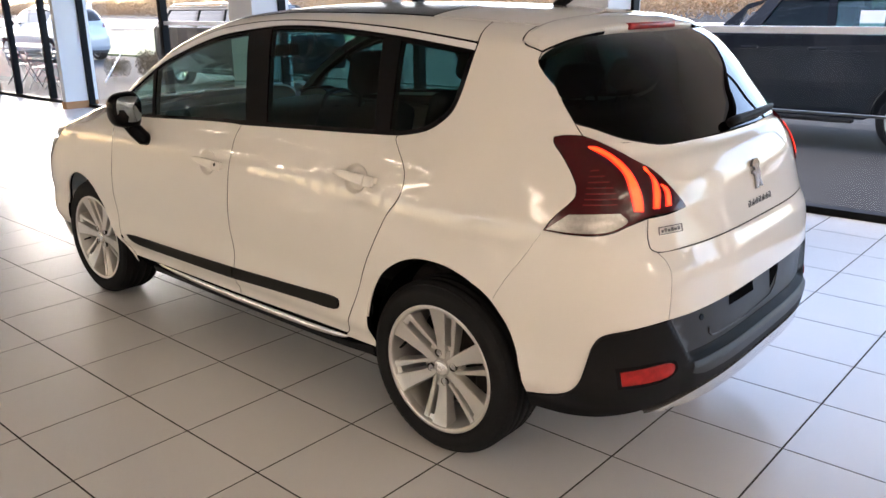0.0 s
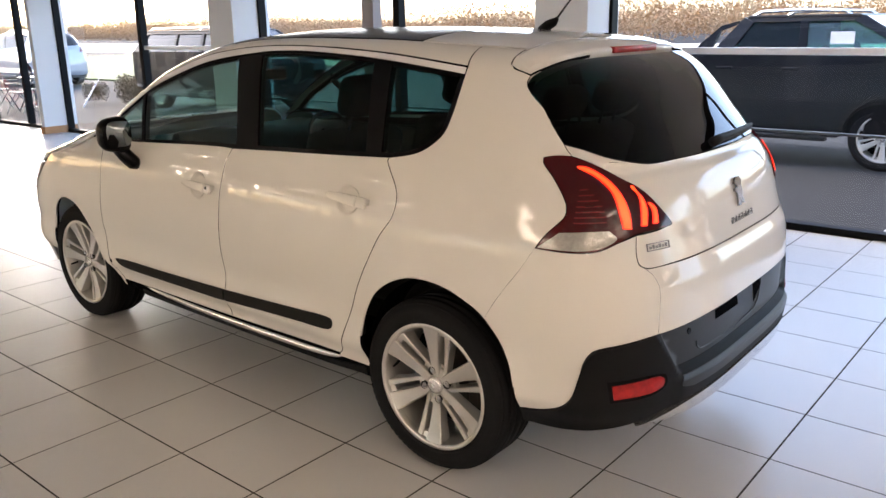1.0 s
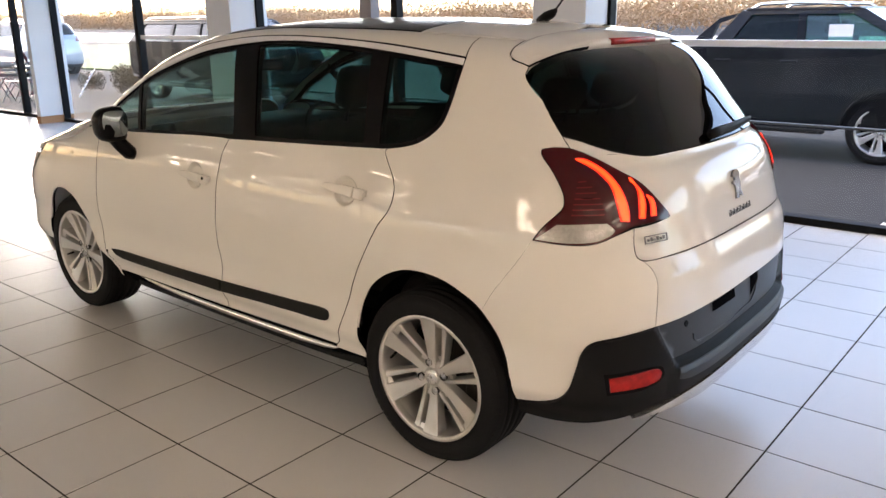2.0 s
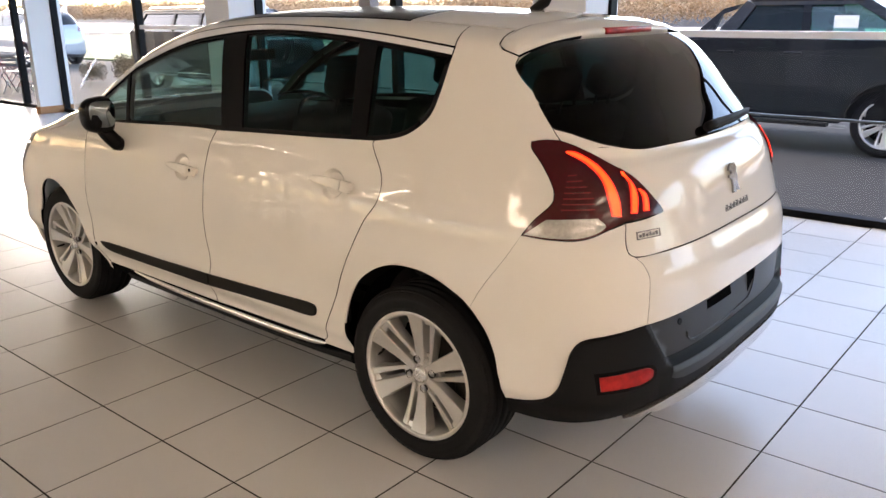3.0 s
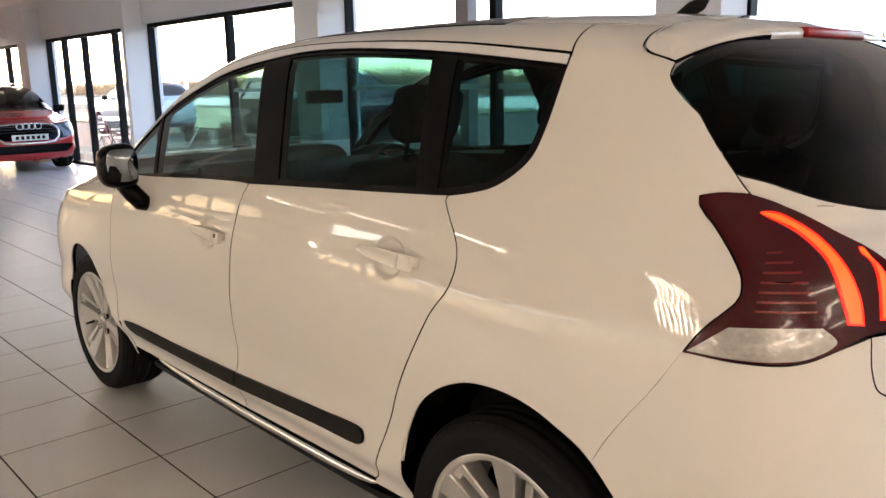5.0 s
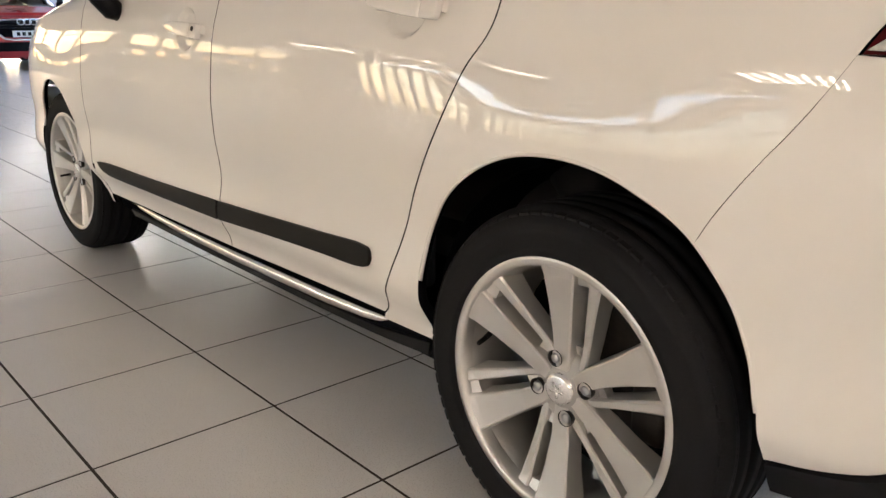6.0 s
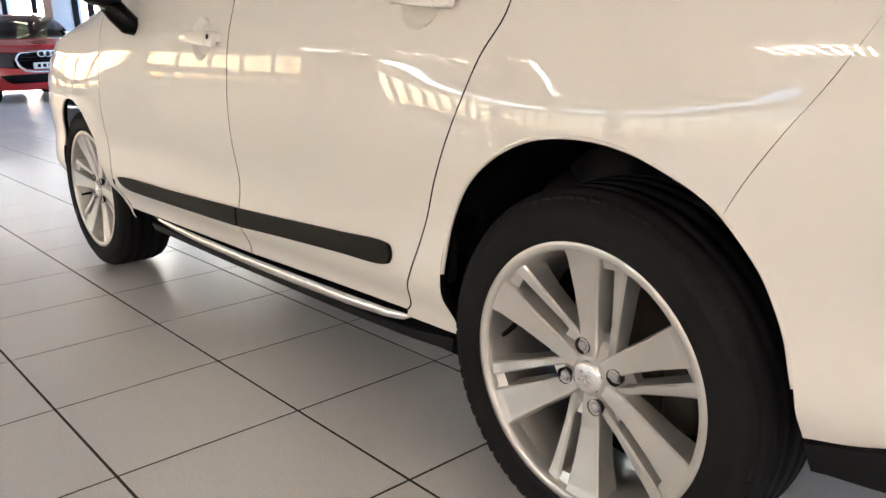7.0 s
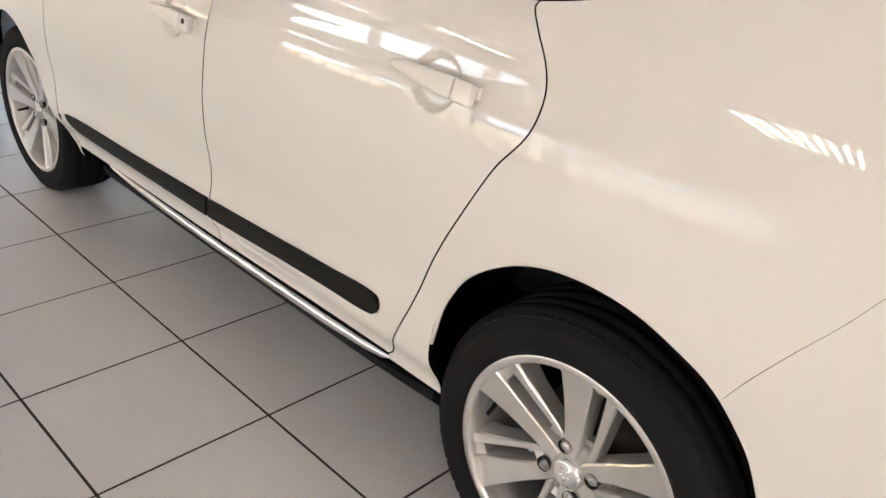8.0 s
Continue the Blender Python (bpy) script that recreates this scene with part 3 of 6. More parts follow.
# roof: white behind, dark glass ahead
panel("roof_panel", [(-0.184, 1.785, 1), (0.255, 1.785, 1), (0.252, 1.86), (0.275, 1.93), (0.33, 2.0, 1), (-0.14, 2.0, 1), (-0.19, 1.90)], white_paint, car, sides=both, gap=0.0, depth=0.01)
panel("glass_roof", [(0.262, 1.787, 1), (0.6, 1.797), (1.0, 1.800), (1.42, 1.790, 1), (1.50, 1.86), (1.55, 2.0, 1), (0.337, 2.0, 1), (0.28, 1.93), (0.258, 1.86)], roof_glass, car,
      "dark panoramic glass roof panel", sides=both, gap=0.0, lift=0.001, depth=0.01)
panel("windscreen", [(1.44, 1.790, 1), (1.6, 1.77), (1.853, 1.742), (2.072, 1.712), (2.26, 1.672), (2.42, 1.60, 1), (2.50, 1.75), (2.54, 2.0, 1), (1.565, 2.0, 1), (1.51, 1.86)], green_glass, car,
      "raked green-tinted windscreen", sides=both, gap=0.0, depth=0)

# side windows: black seals and pillars with real panes let in
_dlo = curve_round(DLO, 4)


def clip_pane(a, b, inset=0.018):
    """The stretch of the window band between two leaning lines u = a(v) and u = b(v)."""
    line = shrink(_dlo, inset)
    pts = []
    for p in line:
        lo, hi = a(p[1]), b(p[1])
        pts.append((min(max(p[0], lo), hi), p[1]))
    keep = [p for i, p in enumerate(pts) if math.dist(p, pts[i - 1]) > 0.004]
    return [(p[0], p[1], 1) for p in keep]


def leaning(u0, u1):
    return lambda v: u0 + (u1 - u0) * (v - 1.16) / 0.53


pane_cuts = [("quarter_glass", leaning(1.902, 2.033), leaning(3, 3), green_glass), ("front_door_glass", leaning(1.125, 1.225), leaning(1.884, 2.010), green_glass),
             ("rear_door_glass", leaning(0.345, 0.40), leaning(0.985, 1.075), privacy_glass), ("rear_quarter_glass", leaning(-1, -1), leaning(0.275, 0.315), privacy_glass)]
for name, a, b, mat in pane_cuts:
    for s in both:
        panel(name, clip_pane(a, b), mat, car, "dark tinted side window pane" if mat is privacy_glass else "green-tinted side window pane", sides=(s,), gap=0, depth=0, lift=-0.004)


def ring(outer, inner):
    """A closed strip between two lines, cut open once to make one outline."""
    o = [(p[0], p[1], 1) for p in outer]
    i = [(p[0], p[1], 1) for p in inner]
    k = min(range(len(i)), key=lambda j: math.dist(i[j][:2], o[0][:2]))
    i = i[k:] + i[:k]
    eps = (o[1][0] - o[0][0]) * 1e-3, (o[1][1] - o[0][1]) * 1e-3
    return o + [(o[0][0] - eps[0], o[0][1] - eps[1], 1)] + [(i[0][0], i[0][1], 1)] + i[::-1]


def band(a, b):
    line = shrink(_dlo, 0.010)
    pts = []
    for p in line:
        pts.append((min(max(p[0], a(p[1])), b(p[1])), p[1]))
    return [(p[0], p[1], 1) for i, p in enumerate(pts) if math.dist(p, pts[i - 1]) > 0.004]


for s in both:
    for name, a, b in (("front_pillar_trim", leaning(1.881, 2.007), leaning(1.905, 2.036)), ("middle_pillar_trim", leaning(0.982, 1.072), leaning(1.128, 1.228)), ("rear_pillar_trim", leaning(0.272, 0.312), leaning(0.348, 0.403))):
        panel(name, band(a, b), gloss_black, car, "gloss black pillar trim", sides=(s,), gap=0, lift=0.0, depth=0.03)
    outer = shrink(_dlo, 0.001)
    inner = shrink(_dlo, 0.020)
    strips = []
    n = len(outer)
    for k in range(0, n, 6):
        idx = [(k + j) % n for j in range(7)]
        idx = idx[:n - k + 1] if k + 6 > n else idx
        strips.append([(*outer[i], 1) for i in idx] + [(*inner[i], 1) for i in idx[::-1]])
    panel("window_seal", strips, gloss_black, car, "black rubber window seal", sides=(s,), gap=0, depth=0.02, lift=-0.001)

# tail: glass, gate, bumper, lamps
tail_glass = panel("tail_glass", tail_both([(TAIL_MID, 1.262, 1)] + GLASS_LOW[1:] + [corner(GLASS_SIDE[0])] + GLASS_SIDE[1:] + [(-0.33, 1.728), (-0.36, 1.745), (-0.9, 1.765), (TAIL_MID, 1.765, 1)]), tail_tint, car,
                   "dark tinted tail window", gap=0.002, depth=0)
gate = tail_both([corner(GLASS_LOW[0])] + GLASS_LOW[1:] + [(-0.502, 1.351, 1), (-0.542, 1.302, 1)] + LAMP_UP[3:-1] + [(-0.980, 0.998, 1)] + [(-0.906, 0.987), (-0.806, 0.981, 1)]
                 + [(-0.808, 0.915), (-0.818, 0.889), (-0.845, 0.875)] + [(-1.0, 0.874), (-1.24, 0.874), (TAIL_MID, 0.874, 1)])


def gate_form(u, v):
    """A shallow hollow under the tail window."""
    return -0.012 * np.exp(-((v - 1.235) / 0.03) ** 2)


panel("tailgate", gate, white_paint, car, edge=liner, bend=gate_form, depth=0.020, gap=0.0026, du=0.047, dv=0.0237)
CORNER_CUT = [(-0.848, 0.872), (-0.875, 0.845), (-0.889, 0.807), (-0.887, 0.74), (-0.880, 0.658)]
bumper_mid = tail_both([(TAIL_MID, 0.872, 1), (-1.24, 0.872), (-1.0, 0.872)] + ends(CORNER_CUT) + [(-1.165, 0.668), (-1.419, 0.669), (TAIL_MID, 0.669, 1)])
bumper_corner = (ends(CORNER_CUT[::-1]) + [(-0.818, 0.889), (-0.808, 0.915), (-0.806, 0.979, 1)] + LAMP_LOW[3:-1] + [(-0.445, 0.938, 1)]
                 + [(-0.4004, 0.8691), (-0.3424, 0.7911), (-0.2906, 0.7141), (-0.2642, 0.6683, 1)] + ARCH_B[1:-1] + [corner(ARCH_B[-1])] + BUMPER_EDGE[1:9])


def bumper_form(u, v):
    """A ledge under the gate, where the bumper stands out."""
    k = np.clip((-0.62 - u) / 0.25, 0, 1) * np.clip((u - (2 * TAIL_MID + 0.62)) / 0.25, 0, 1)
    return k * 0.013 * np.clip((0.868 - v) / 0.06, 0, 1)


panel("bumper_middle", bumper_mid, white_paint, car, edge=seam_grey, bend=bumper_form, depth=0.02, gap=0.0009)
pair("bumper_corner", bumper_corner, white_paint, edge=seam_grey, bend=bumper_form, depth=0.010, gap=0.0009)
black = tail_both([(TAIL_MID, 0.664, 1)] + BUMPER_EDGE[::-1][1:-1] + [(-0.389, 0.351, 1), (-0.400, 0.305, 1), (-0.559, 0.314), (-0.761, 0.346), (-0.877, 0.374), (-1.0, 0.396), (-1.2, 0.406), (TAIL_MID, 0.410, 1)])




def skirt_form(u, v):
    """The wide hollow over the bumper's foot and the lip below it."""
    edge_w = 0.692 - 0.110 * np.clip((0.655 - v) / 0.16, 0, 1)
    inside = np.clip((edge_w - abs(u - TAIL_MID)) / 0.035, 0, 1)
    hollow = inside * np.clip((v - 0.488) / 0.016, 0, 1)
    lip = np.clip((0.62 - abs(u - TAIL_MID)) / 0.06, 0, 1) * np.clip((0.49 - v) / 0.02, 0, 1)
    return 0.002 + 0.018 * np.clip((1.13 - abs(u - TAIL_MID)) / 0.22, 0, 1) - 0.026 * hollow + 0.010 * lip


def over(form, more):
    return lambda u, v: form(u, v) + more


panel("lower_bumper", black, plastic, car, "grained black plastic lower bumper", bend=skirt_form, depth=0.035, du=0.0125, dv=0.008)
panel("plate_recess", tail_both([(TAIL_MID, 0.660, 1), (-1.2, 0.660), (-0.90, 0.652, 1), (-0.910, 0.620), (-0.932, 0.575), (-0.970, 0.524), (-1.01, 0.512, 1), (-1.2, 0.512), (TAIL_MID, 0.512, 1)]), plastic_grey, car, "dark grey hollow for the number plate", bend=over(skirt_form, 0.002), depth=0.002, du=0.04, dv=0.02)
panel("bumper_step", tail_both([(TAIL_MID, 0.489, 1), (-1.2, 0.489), (-0.998, 0.488, 1), (-0.990, 0.455), (-1.05, 0.438, 1), (-1.2, 0.436), (TAIL_MID, 0.436, 1)]), plastic_grey, car, "satin grey loading step", bend=over(skirt_form, 0.003), depth=0.003, du=0.04, dv=0.01)
plate_line = [(-1.108, 0.575), (-1.112, 0.556), (-1.135, 0.538), (-1.17, 0.533), (-1.43, 0.531), (-1.66, 0.545), (-1.70, 0.575), (-1.718, 0.63), (-1.72, 0.655)]
b = tube(bmesh.new(), [on_skin(u, v, -0.003) for u, v in plate_line], 0.0035, 6)
part("plate_rim", b, plastic_grey, car, "raised edge of the plate seat", True)
panel("plate_slot", [(-1.243, 0.652, 1), (-1.248, 0.618, 1), (-1.464, 0.616, 1), (-1.445, 0.656, 1)], liner, car, "black slot for the plate lamp", lift=-0.001, depth=0.002, gap=0)
panel("plate_slot", [(-1.625, 0.655, 1), (-1.650, 0.575, 1), (-1.715, 0.63, 1), (-1.70, 0.656, 1)], liner, car, "black slot for the plate lamp", lift=-0.001, depth=0.002, gap=0)
panel("parking_sensor", [(-1.045, 0.625), (-1.056, 0.613), (-1.067, 0.625), (-1.056, 0.637)], gloss_black, car, lift=0.0, depth=0.006, gap=0)
panel("skid_plate", tail_both([(TAIL_MID, 0.402, 1), (-1.2, 0.398), (-0.98, 0.386), (-0.80, 0.350, 1), (-0.98, 0.345), (-1.2, 0.342), (TAIL_MID, 0.342, 1)]), satin_trim, car, "satin silver skid plate edge", lift=0.031, depth=0.04)
for s in both:
    hold = panel("fog_reflector", [(-0.700, 0.512, 1), (-0.86, 0.522), (-0.915, 0.512), (-0.925, 0.478), (-0.88, 0.452), (-0.715, 0.440, 1)], gloss_black, car, "black pocket with a red fog reflector", sides=(s,), lift=0.022, depth=0.01)
    panel("red_lens", [(-0.716, 0.500, 1), (-0.76, 0.505), (-0.890, 0.512), (-0.908, 0.498), (-0.905, 0.476), (-0.88, 0.464), (-0.725, 0.452, 1)], lens_red, hold, "dark red reflector lens", sides=(s,), lift=0.026, depth=0.008, dome=0.004)

# tail lamps, lit
lamp_outline = [corner(LAMP_UP[0])] + LAMP_UP[1:-1] + [(-0.978, 1.000), (-0.975, 0.993)] + LAMP_LOW[1:-1] + [corner(LAMP_LOW[-1])] + LAMP_SIDE[1:]
bar_outlines = [[(-0.565, 1.258), (-0.646, 1.212), (-0.706, 1.150), (-0.733, 1.067), (-0.748, 1.004, 1), (-0.787, 0.999, 1), (-0.781, 1.062), (-0.750, 1.144), (-0.692, 1.212), (-0.60, 1.262)],
                [(-0.786, 1.180, 1), (-0.815, 1.132), (-0.820, 1.08), (-0.820, 1.008, 1), (-0.852, 1.005, 1), (-0.856, 1.075), (-0.838, 1.130)],
                [(-0.856, 1.108, 1), (-0.872, 1.068), (-0.874, 1.010, 1), (-0.906, 1.010, 1), (-0.902, 1.063), (-0.886, 1.094)]]
clear_outline = [(-0.458, 0.942, 1), (-0.531, 0.993, 1), (-0.62, 0.998), (-0.70, 1.000, 1), (-0.728, 0.976), (-0.681, 0.950), (-0.62, 0.941), (-0.554, 0.939)]
for s in both:
    tail_lamp = panel("tail_lamp", lamp_outline, lamp_red, car, "dark red tail lamp with lit claw-shaped bars", sides=(s,), gap=0.003, lift=0.006, depth=0.03)
    for o in bar_outlines:
        panel("bar_surround", o, lamp_halo, tail_lamp, "glowing red bar edge", sides=(s,), gap=0.0015, lift=0.0075, depth=0.004)
        panel("light_bar", o, lamp_lit, tail_lamp, "glowing orange-red light bar", sides=(s,), gap=0.0075, lift=0.0085, depth=0.002)
    for k in range(7):
        v = 1.03 + 0.022 * k
        panel("lamp_rib", [(-0.575 - 0.002 * k, v, 1), (-0.69 + 0.002 * k * k, v + 0.004, 1), (-0.69 + 0.002 * k * k, v + 0.009, 1), (-0.575 - 0.002 * k, v + 0.005, 1)], lamp_rib, tail_lamp, sides=(s,), gap=0, lift=0.007, depth=0.002)
    panel("reversing_lens", clear_outline, lamp_clear, tail_lamp, "clear ribbed reversing lens", sides=(s,), gap=0, lift=0.009, depth=0.006, dome=0.002, du=0.02, dv=0.015)

pair("spoiler_cheek", [(-0.186, 1.785, 1), (-0.192, 1.729), (-0.206, 1.686), (-0.224, 1.669), (-0.256, 1.656), (-0.278, 1.647, 1), (-0.303, 1.685), (-0.325, 1.725), (-0.350, 1.765, 1), (-0.30, 1.82, 1), (-0.22, 1.85, 1), (-0.19, 1.82)], white_paint, edge=liner, lift=0.002)
# spoiler over the tail glass with the third brake lamp
spoiler = bmesh.new()
rows = []
for k in range(41):
    y = 0.645 * math.sin(math.pi / 2 * (k - 20) / 20)
    f = (abs(y) / 0.645)
    fx = -0.20 + 0.015 * f * f
    front = Vector((fx, y, 0))
    zz = float(np.interp(abs(y), [0, 0.3, 0.45, 0.53, 0.60, 0.64], [1.588, 1.582, 1.570, 1.556, 1.535, 1.505]))
    lip_x = -0.345 + 0.02 * f ** 2 + 0.05 * f ** 6
    drop = 0.036 + 0.01 * f ** 4
    prof = [(fx, zz - 0.03), (fx, zz - 0.002), (fx - 0.02, zz), (fx - 0.08, zz - 0.014), (lip_x + 0.02, zz - 0.030), (lip_x + 0.004, zz - 0.036), (lip_x, zz - 0.044), (lip_x + 0.006, zz - 0.036 - drop), (lip_x + 0.03, zz - 0.040 - drop), (fx - 0.05, zz - 0.075 - 0.02 * f)]
    rows.append([spoiler.verts.new((px, y, pz)) for px, pz in prof])
for a, b in zip(rows, rows[1:]):
    for i in range(len(a) - 1):
        spoiler.faces.new((a[i], a[i + 1], b[i + 1], b[i]))
spoiler.faces.new(rows[0][::-1])
spoiler.faces.new(rows[-1])
bmesh.ops.recalc_face_normals(spoiler, faces=spoiler.faces)
spoiler = part("roof_spoiler", spoiler, white_paint, car, smooth_faces=True)
b = bmesh.new()
box(b, -0.353, -0.320, -0.175, 0.190, 1.528, 1.553, 0.006)
part("brake_lamp", b, lens_red, spoiler, "red third brake lamp strip", True)

# nose
fender = ends(ARCH_F) + [(3.10, 0.36, 1), (3.16, 0.62), (3.13, 0.78, 1), (2.98, 0.93), (2.80, 1.06), (2.60, 1.18), (2.52, 1.35, 1), (2.43, 1.40), (2.32, 1.30, 1)] + ends(DOOR_F[::-1]) + [(2.20, 0.285, 1)]
pair("front_fender", fender, white_paint, edge=liner)
panel("bonnet", [(2.56, 1.40, 1), (2.63, 1.20), (2.82, 1.08), (3.0, 0.97), (3.25, 1.0), (3.6, 1.05), (NOSE_MID, 1.10, 1), (NOSE_MID, 1.6, 1), (NOSE_MID, 1.97, 1), (3.30, 2.0, 1), (2.58, 2.0, 1), (2.55, 1.7)], white_paint, car, sides=both, gap=0.002)
panel("front_bumper", [(3.11, 0.24, 1), (3.17, 0.62), (3.16, 0.72, 1), (3.55, 0.66), (NOSE_MID, 0.62, 1), (NOSE_MID, 0.22, 1)], white_paint, car, sides=both, gap=0.002)
panel("grille", [(3.66, 0.66, 1), (3.60, 0.80), (3.66, 0.96, 1), (NOSE_MID, 1.07, 1), (NOSE_MID, 0.63, 1)], plastic, car, "black front grille", sides=both, gap=0.002)
for s in both:
    panel("headlamp", [(3.17, 0.73, 1), (3.02, 0.94, 1), (3.25, 0.98), (3.62, 1.00, 1), (3.57, 0.80), (3.62, 0.67, 1), (3.4, 0.69)], lamp_clear, car, "clear swept headlamp", sides=(s,), gap=0.003, dome=0.006)

# sills
for s in both:
    panel("sill_panel", [(0.34, 0.316, 1), (0.545, 0.322, 1), (2.10, 0.318, 1), (2.20, 0.285, 1), (2.12, 0.252, 1), (0.36, 0.248, 1)], liner, car, "black sill under the doors", sides=(s,), lift=-0.022, depth=0.05)
    strip_line = [(0.515, 0.308), (0.54, 0.304), (0.60, 0.298), (0.75, 0.291), (1.0, 0.287), (1.3, 0.285), (1.6, 0.288), (1.82, 0.294), (1.95, 0.300), (2.03, 0.304)]
    pts = [on_skin(u, v, -0.012) for u, v in strip_line]
    part("sill_trim", tube(bmesh.new(), [(p.x, s * p.y, p.z) for p in pts], 0.018, 16, [0.004, 0.011, 0.015, 0.018, 0.019, 0.019, 0.018, 0.014, 0.010, 0.004]), chrome_strip, car, "bright rounded chrome sill strip", True)
    panel("sill_flange", [(0.37, 0.296, 1), (0.60, 0.268), (1.3, 0.260), (2.06, 0.270, 1), (2.04, 0.246, 1), (1.3, 0.240), (0.60, 0.246), (0.38, 0.262, 1)], plastic, car, "black plastic lip under the sill strip", sides=(s,), gap=0, lift=-0.012, depth=0.02)
molding_rear = [(0.510, 0.464), (0.518, 0.483), (0.545, 0.489), (0.71, 0.482), (0.97, 0.471), (1.227, 0.461, 1), (1.227, 0.411, 1), (0.99, 0.422), (0.71, 0.433), (0.545, 0.439), (0.518, 0.446)]
molding_front = [(1.239, 0.410, 1), (1.239, 0.461, 1), (1.7, 0.450), (2.12, 0.445), (2.195, 0.440, 1), (2.165, 0.420), (2.10, 0.406), (2.0, 0.403), (1.7, 0.405)]
for o, owner in ((molding_rear, rear_doors), (molding_front, front_doors)):
    for s, door in zip(both, owner):
        panel("side_molding", o, molding_black, door, "satin black rubbing strip", sides=(s,), gap=0, lift=0.010, depth=0.02)

# door handles in round cups
for (u0, v0, tilt, owner) in ((0.412, 0.997, -3.0, rear_doors), (1.372, 0.938, -3.0, front_doors)):
    for s, door in zip(both, owner):
        mm = skin_frame(u0, v0, 0.0)
        if s < 0:
            mm = Matrix.Diagonal((1, -1, 1, 1)) @ mm
        lift_m = mm @ Matrix.Translation((0, 0.027, 0)) @ pose(0, 0, 0, 0, tilt, 0)
        for what, prof in (("door_handle", [(-0.062, 0.0205), (0.0, 0.0195), (0.06, 0.0165), (0.100, 0.012), (0.114, 0.004), (0.112, -0.005), (0.08, -0.013), (0.0, -0.020), (-0.062, -0.0225)]),
                           ("handle_cap", [(-0.113, 0.0175), (-0.106, 0.0205), (-0.0645, 0.021), (-0.0645, -0.023), (-0.106, -0.023), (-0.113, -0.019)])):
            grip = slab(bmesh.new(), prof, 0.018)
            bmesh.ops.bevel(grip, geom=grip.edges[:], offset=0.0055, segments=3, affect="EDGES", profile=0.6)
            bmesh.ops.transform(grip, matrix=lift_m, verts=grip.verts)
            part(what, grip, white_paint, door, "", True)
        for x0, x1, z in ((-0.115, -0.085, 0.012), (0.075, 0.098, 0.008)):
            foot = boxed(x0, x1, -0.01, 0.012, -z, z)
            bmesh.ops.transform(foot, matrix=mm, verts=foot.verts)
            part("handle_foot", foot, white_paint, door)
        if owner is front_doors:
            key = bmesh.new()
            lathe(key, [(0.0, 0.0285), (0.007, 0.0285), (0.008, 0.026)], 16)
            bmesh.ops.transform(key, matrix=mm @ Matrix.Translation((-0.09, 0, 0)), verts=key.verts)
            part("key_lock", key, gloss_black, door)

# door mirrors
for s in both:
    flip = Matrix.Diagonal((1, s, 1, 1))
    b = bmesh.new()
    bmesh.ops.create_cube(b, size=1)
    bmesh.ops.subdivide_edges(b, edges=b.edges[:], cuts=5, use_grid_fill=True)
    for v in b.verts:
        c = v.co * 2
        k = 1 / max(1e-6, (abs(c.x) ** 3.5 + abs(c.y) ** 3.5 + abs(c.z) ** 3.5) ** (1 / 3.5))
        c = c * k
        back = c.x < -0.5
        x, y, z = c.x * 0.062, c.y * 0.080, c.z * 0.088
        z *= 1 - 0.12 * c.y
        if c.x > 0:
            y *= 1 - 0.18 * c.x
            z *= 1 - 0.25 * c.x
        v.co = (2.015 + x + 0.02 * c.y, s * (0.914 + y * 0.85), 1.143 + z)
    bmesh.ops.recalc_face_normals(b, faces=b.faces)
    mirror = part("door_mirror", b, gloss_black, car, "gloss black door mirror", True)
    b = bmesh.new()
    lathe(b, [(0.0, 0.0), (0.5, 0.0), (0.52, 0.02)], 32)
    for v in b.verts:
        a = math.atan2(v.co.z, v.co.x)
        r = math.hypot(v.co.x, v.co.z) * 2 / max(1e-6, (abs(math.cos(a)) ** 4 + abs(math.sin(a)) ** 4) ** 0.25)
        v.co = (1.949 + 0.024 * r * math.cos(a) + v.co.y * 0.2, s * (0.914 + 0.050 * r * math.cos(a)), 1.150 + 0.062 * r * math.sin(a))
        v.co.x -= 0.10 * (v.co.z - 1.150)
    bmesh.ops.recalc_face_normals(b, faces=b.faces)
    part("mirror_face", b, mirror_glass, mirror, "silvered mirror face", True)
    b = bmesh.new()
    tube(b, [(2.025, s * 0.900, 1.09), (2.005, s * 0.865, 1.035), (1.99, s * 0.835, 0.995), (1.985, s * 0.805, 0.98)], 0.04, 12, [0.034, 0.038, 0.038, 0.028])
    part("mirror_stalk", b, gloss_black, mirror, "", True)

# aerial, badges, wiper
b = bmesh.new()
tube(b, [(0.10, 0, 1.617), (0.06, 0, 1.632), (0.03, 0, 1.645), (0.012, 0, 1.66)], 0.01, 10, [0.012, 0.022, 0.018, 0.008])
aerial = part("roof_aerial", b, plastic, car, "black roof aerial", True)
b = bmesh.new()
tube(b, [(0.02, 0, 1.655), (-0.07, 0, 1.76), (-0.16, 0, 1.865)], 0.003, 8, [0.0045, 0.0035, 0.0025])
part("aerial_rod", b, plastic, aerial, "", True)
emblem_m = skin_frame(TAIL_MID, 1.033, 0.004)
b = bmesh.new()
slab(b, [(-0.030, -0.050), (-0.012, -0.046), (-0.004, -0.026), (0.006, -0.050), (0.026, -0.050), (0.018, -0.022), (0.022, 0.000), (0.038, 0.004), (0.036, 0.014), (0.016, 0.016), (0.020, 0.026), (0.036, 0.030), (0.030, 0.040), (0.012, 0.052), (-0.012, 0.050), (-0.026, 0.034), (-0.018, 0.020), (-0.024, 0.000), (-0.016, -0.022)], 0.008)
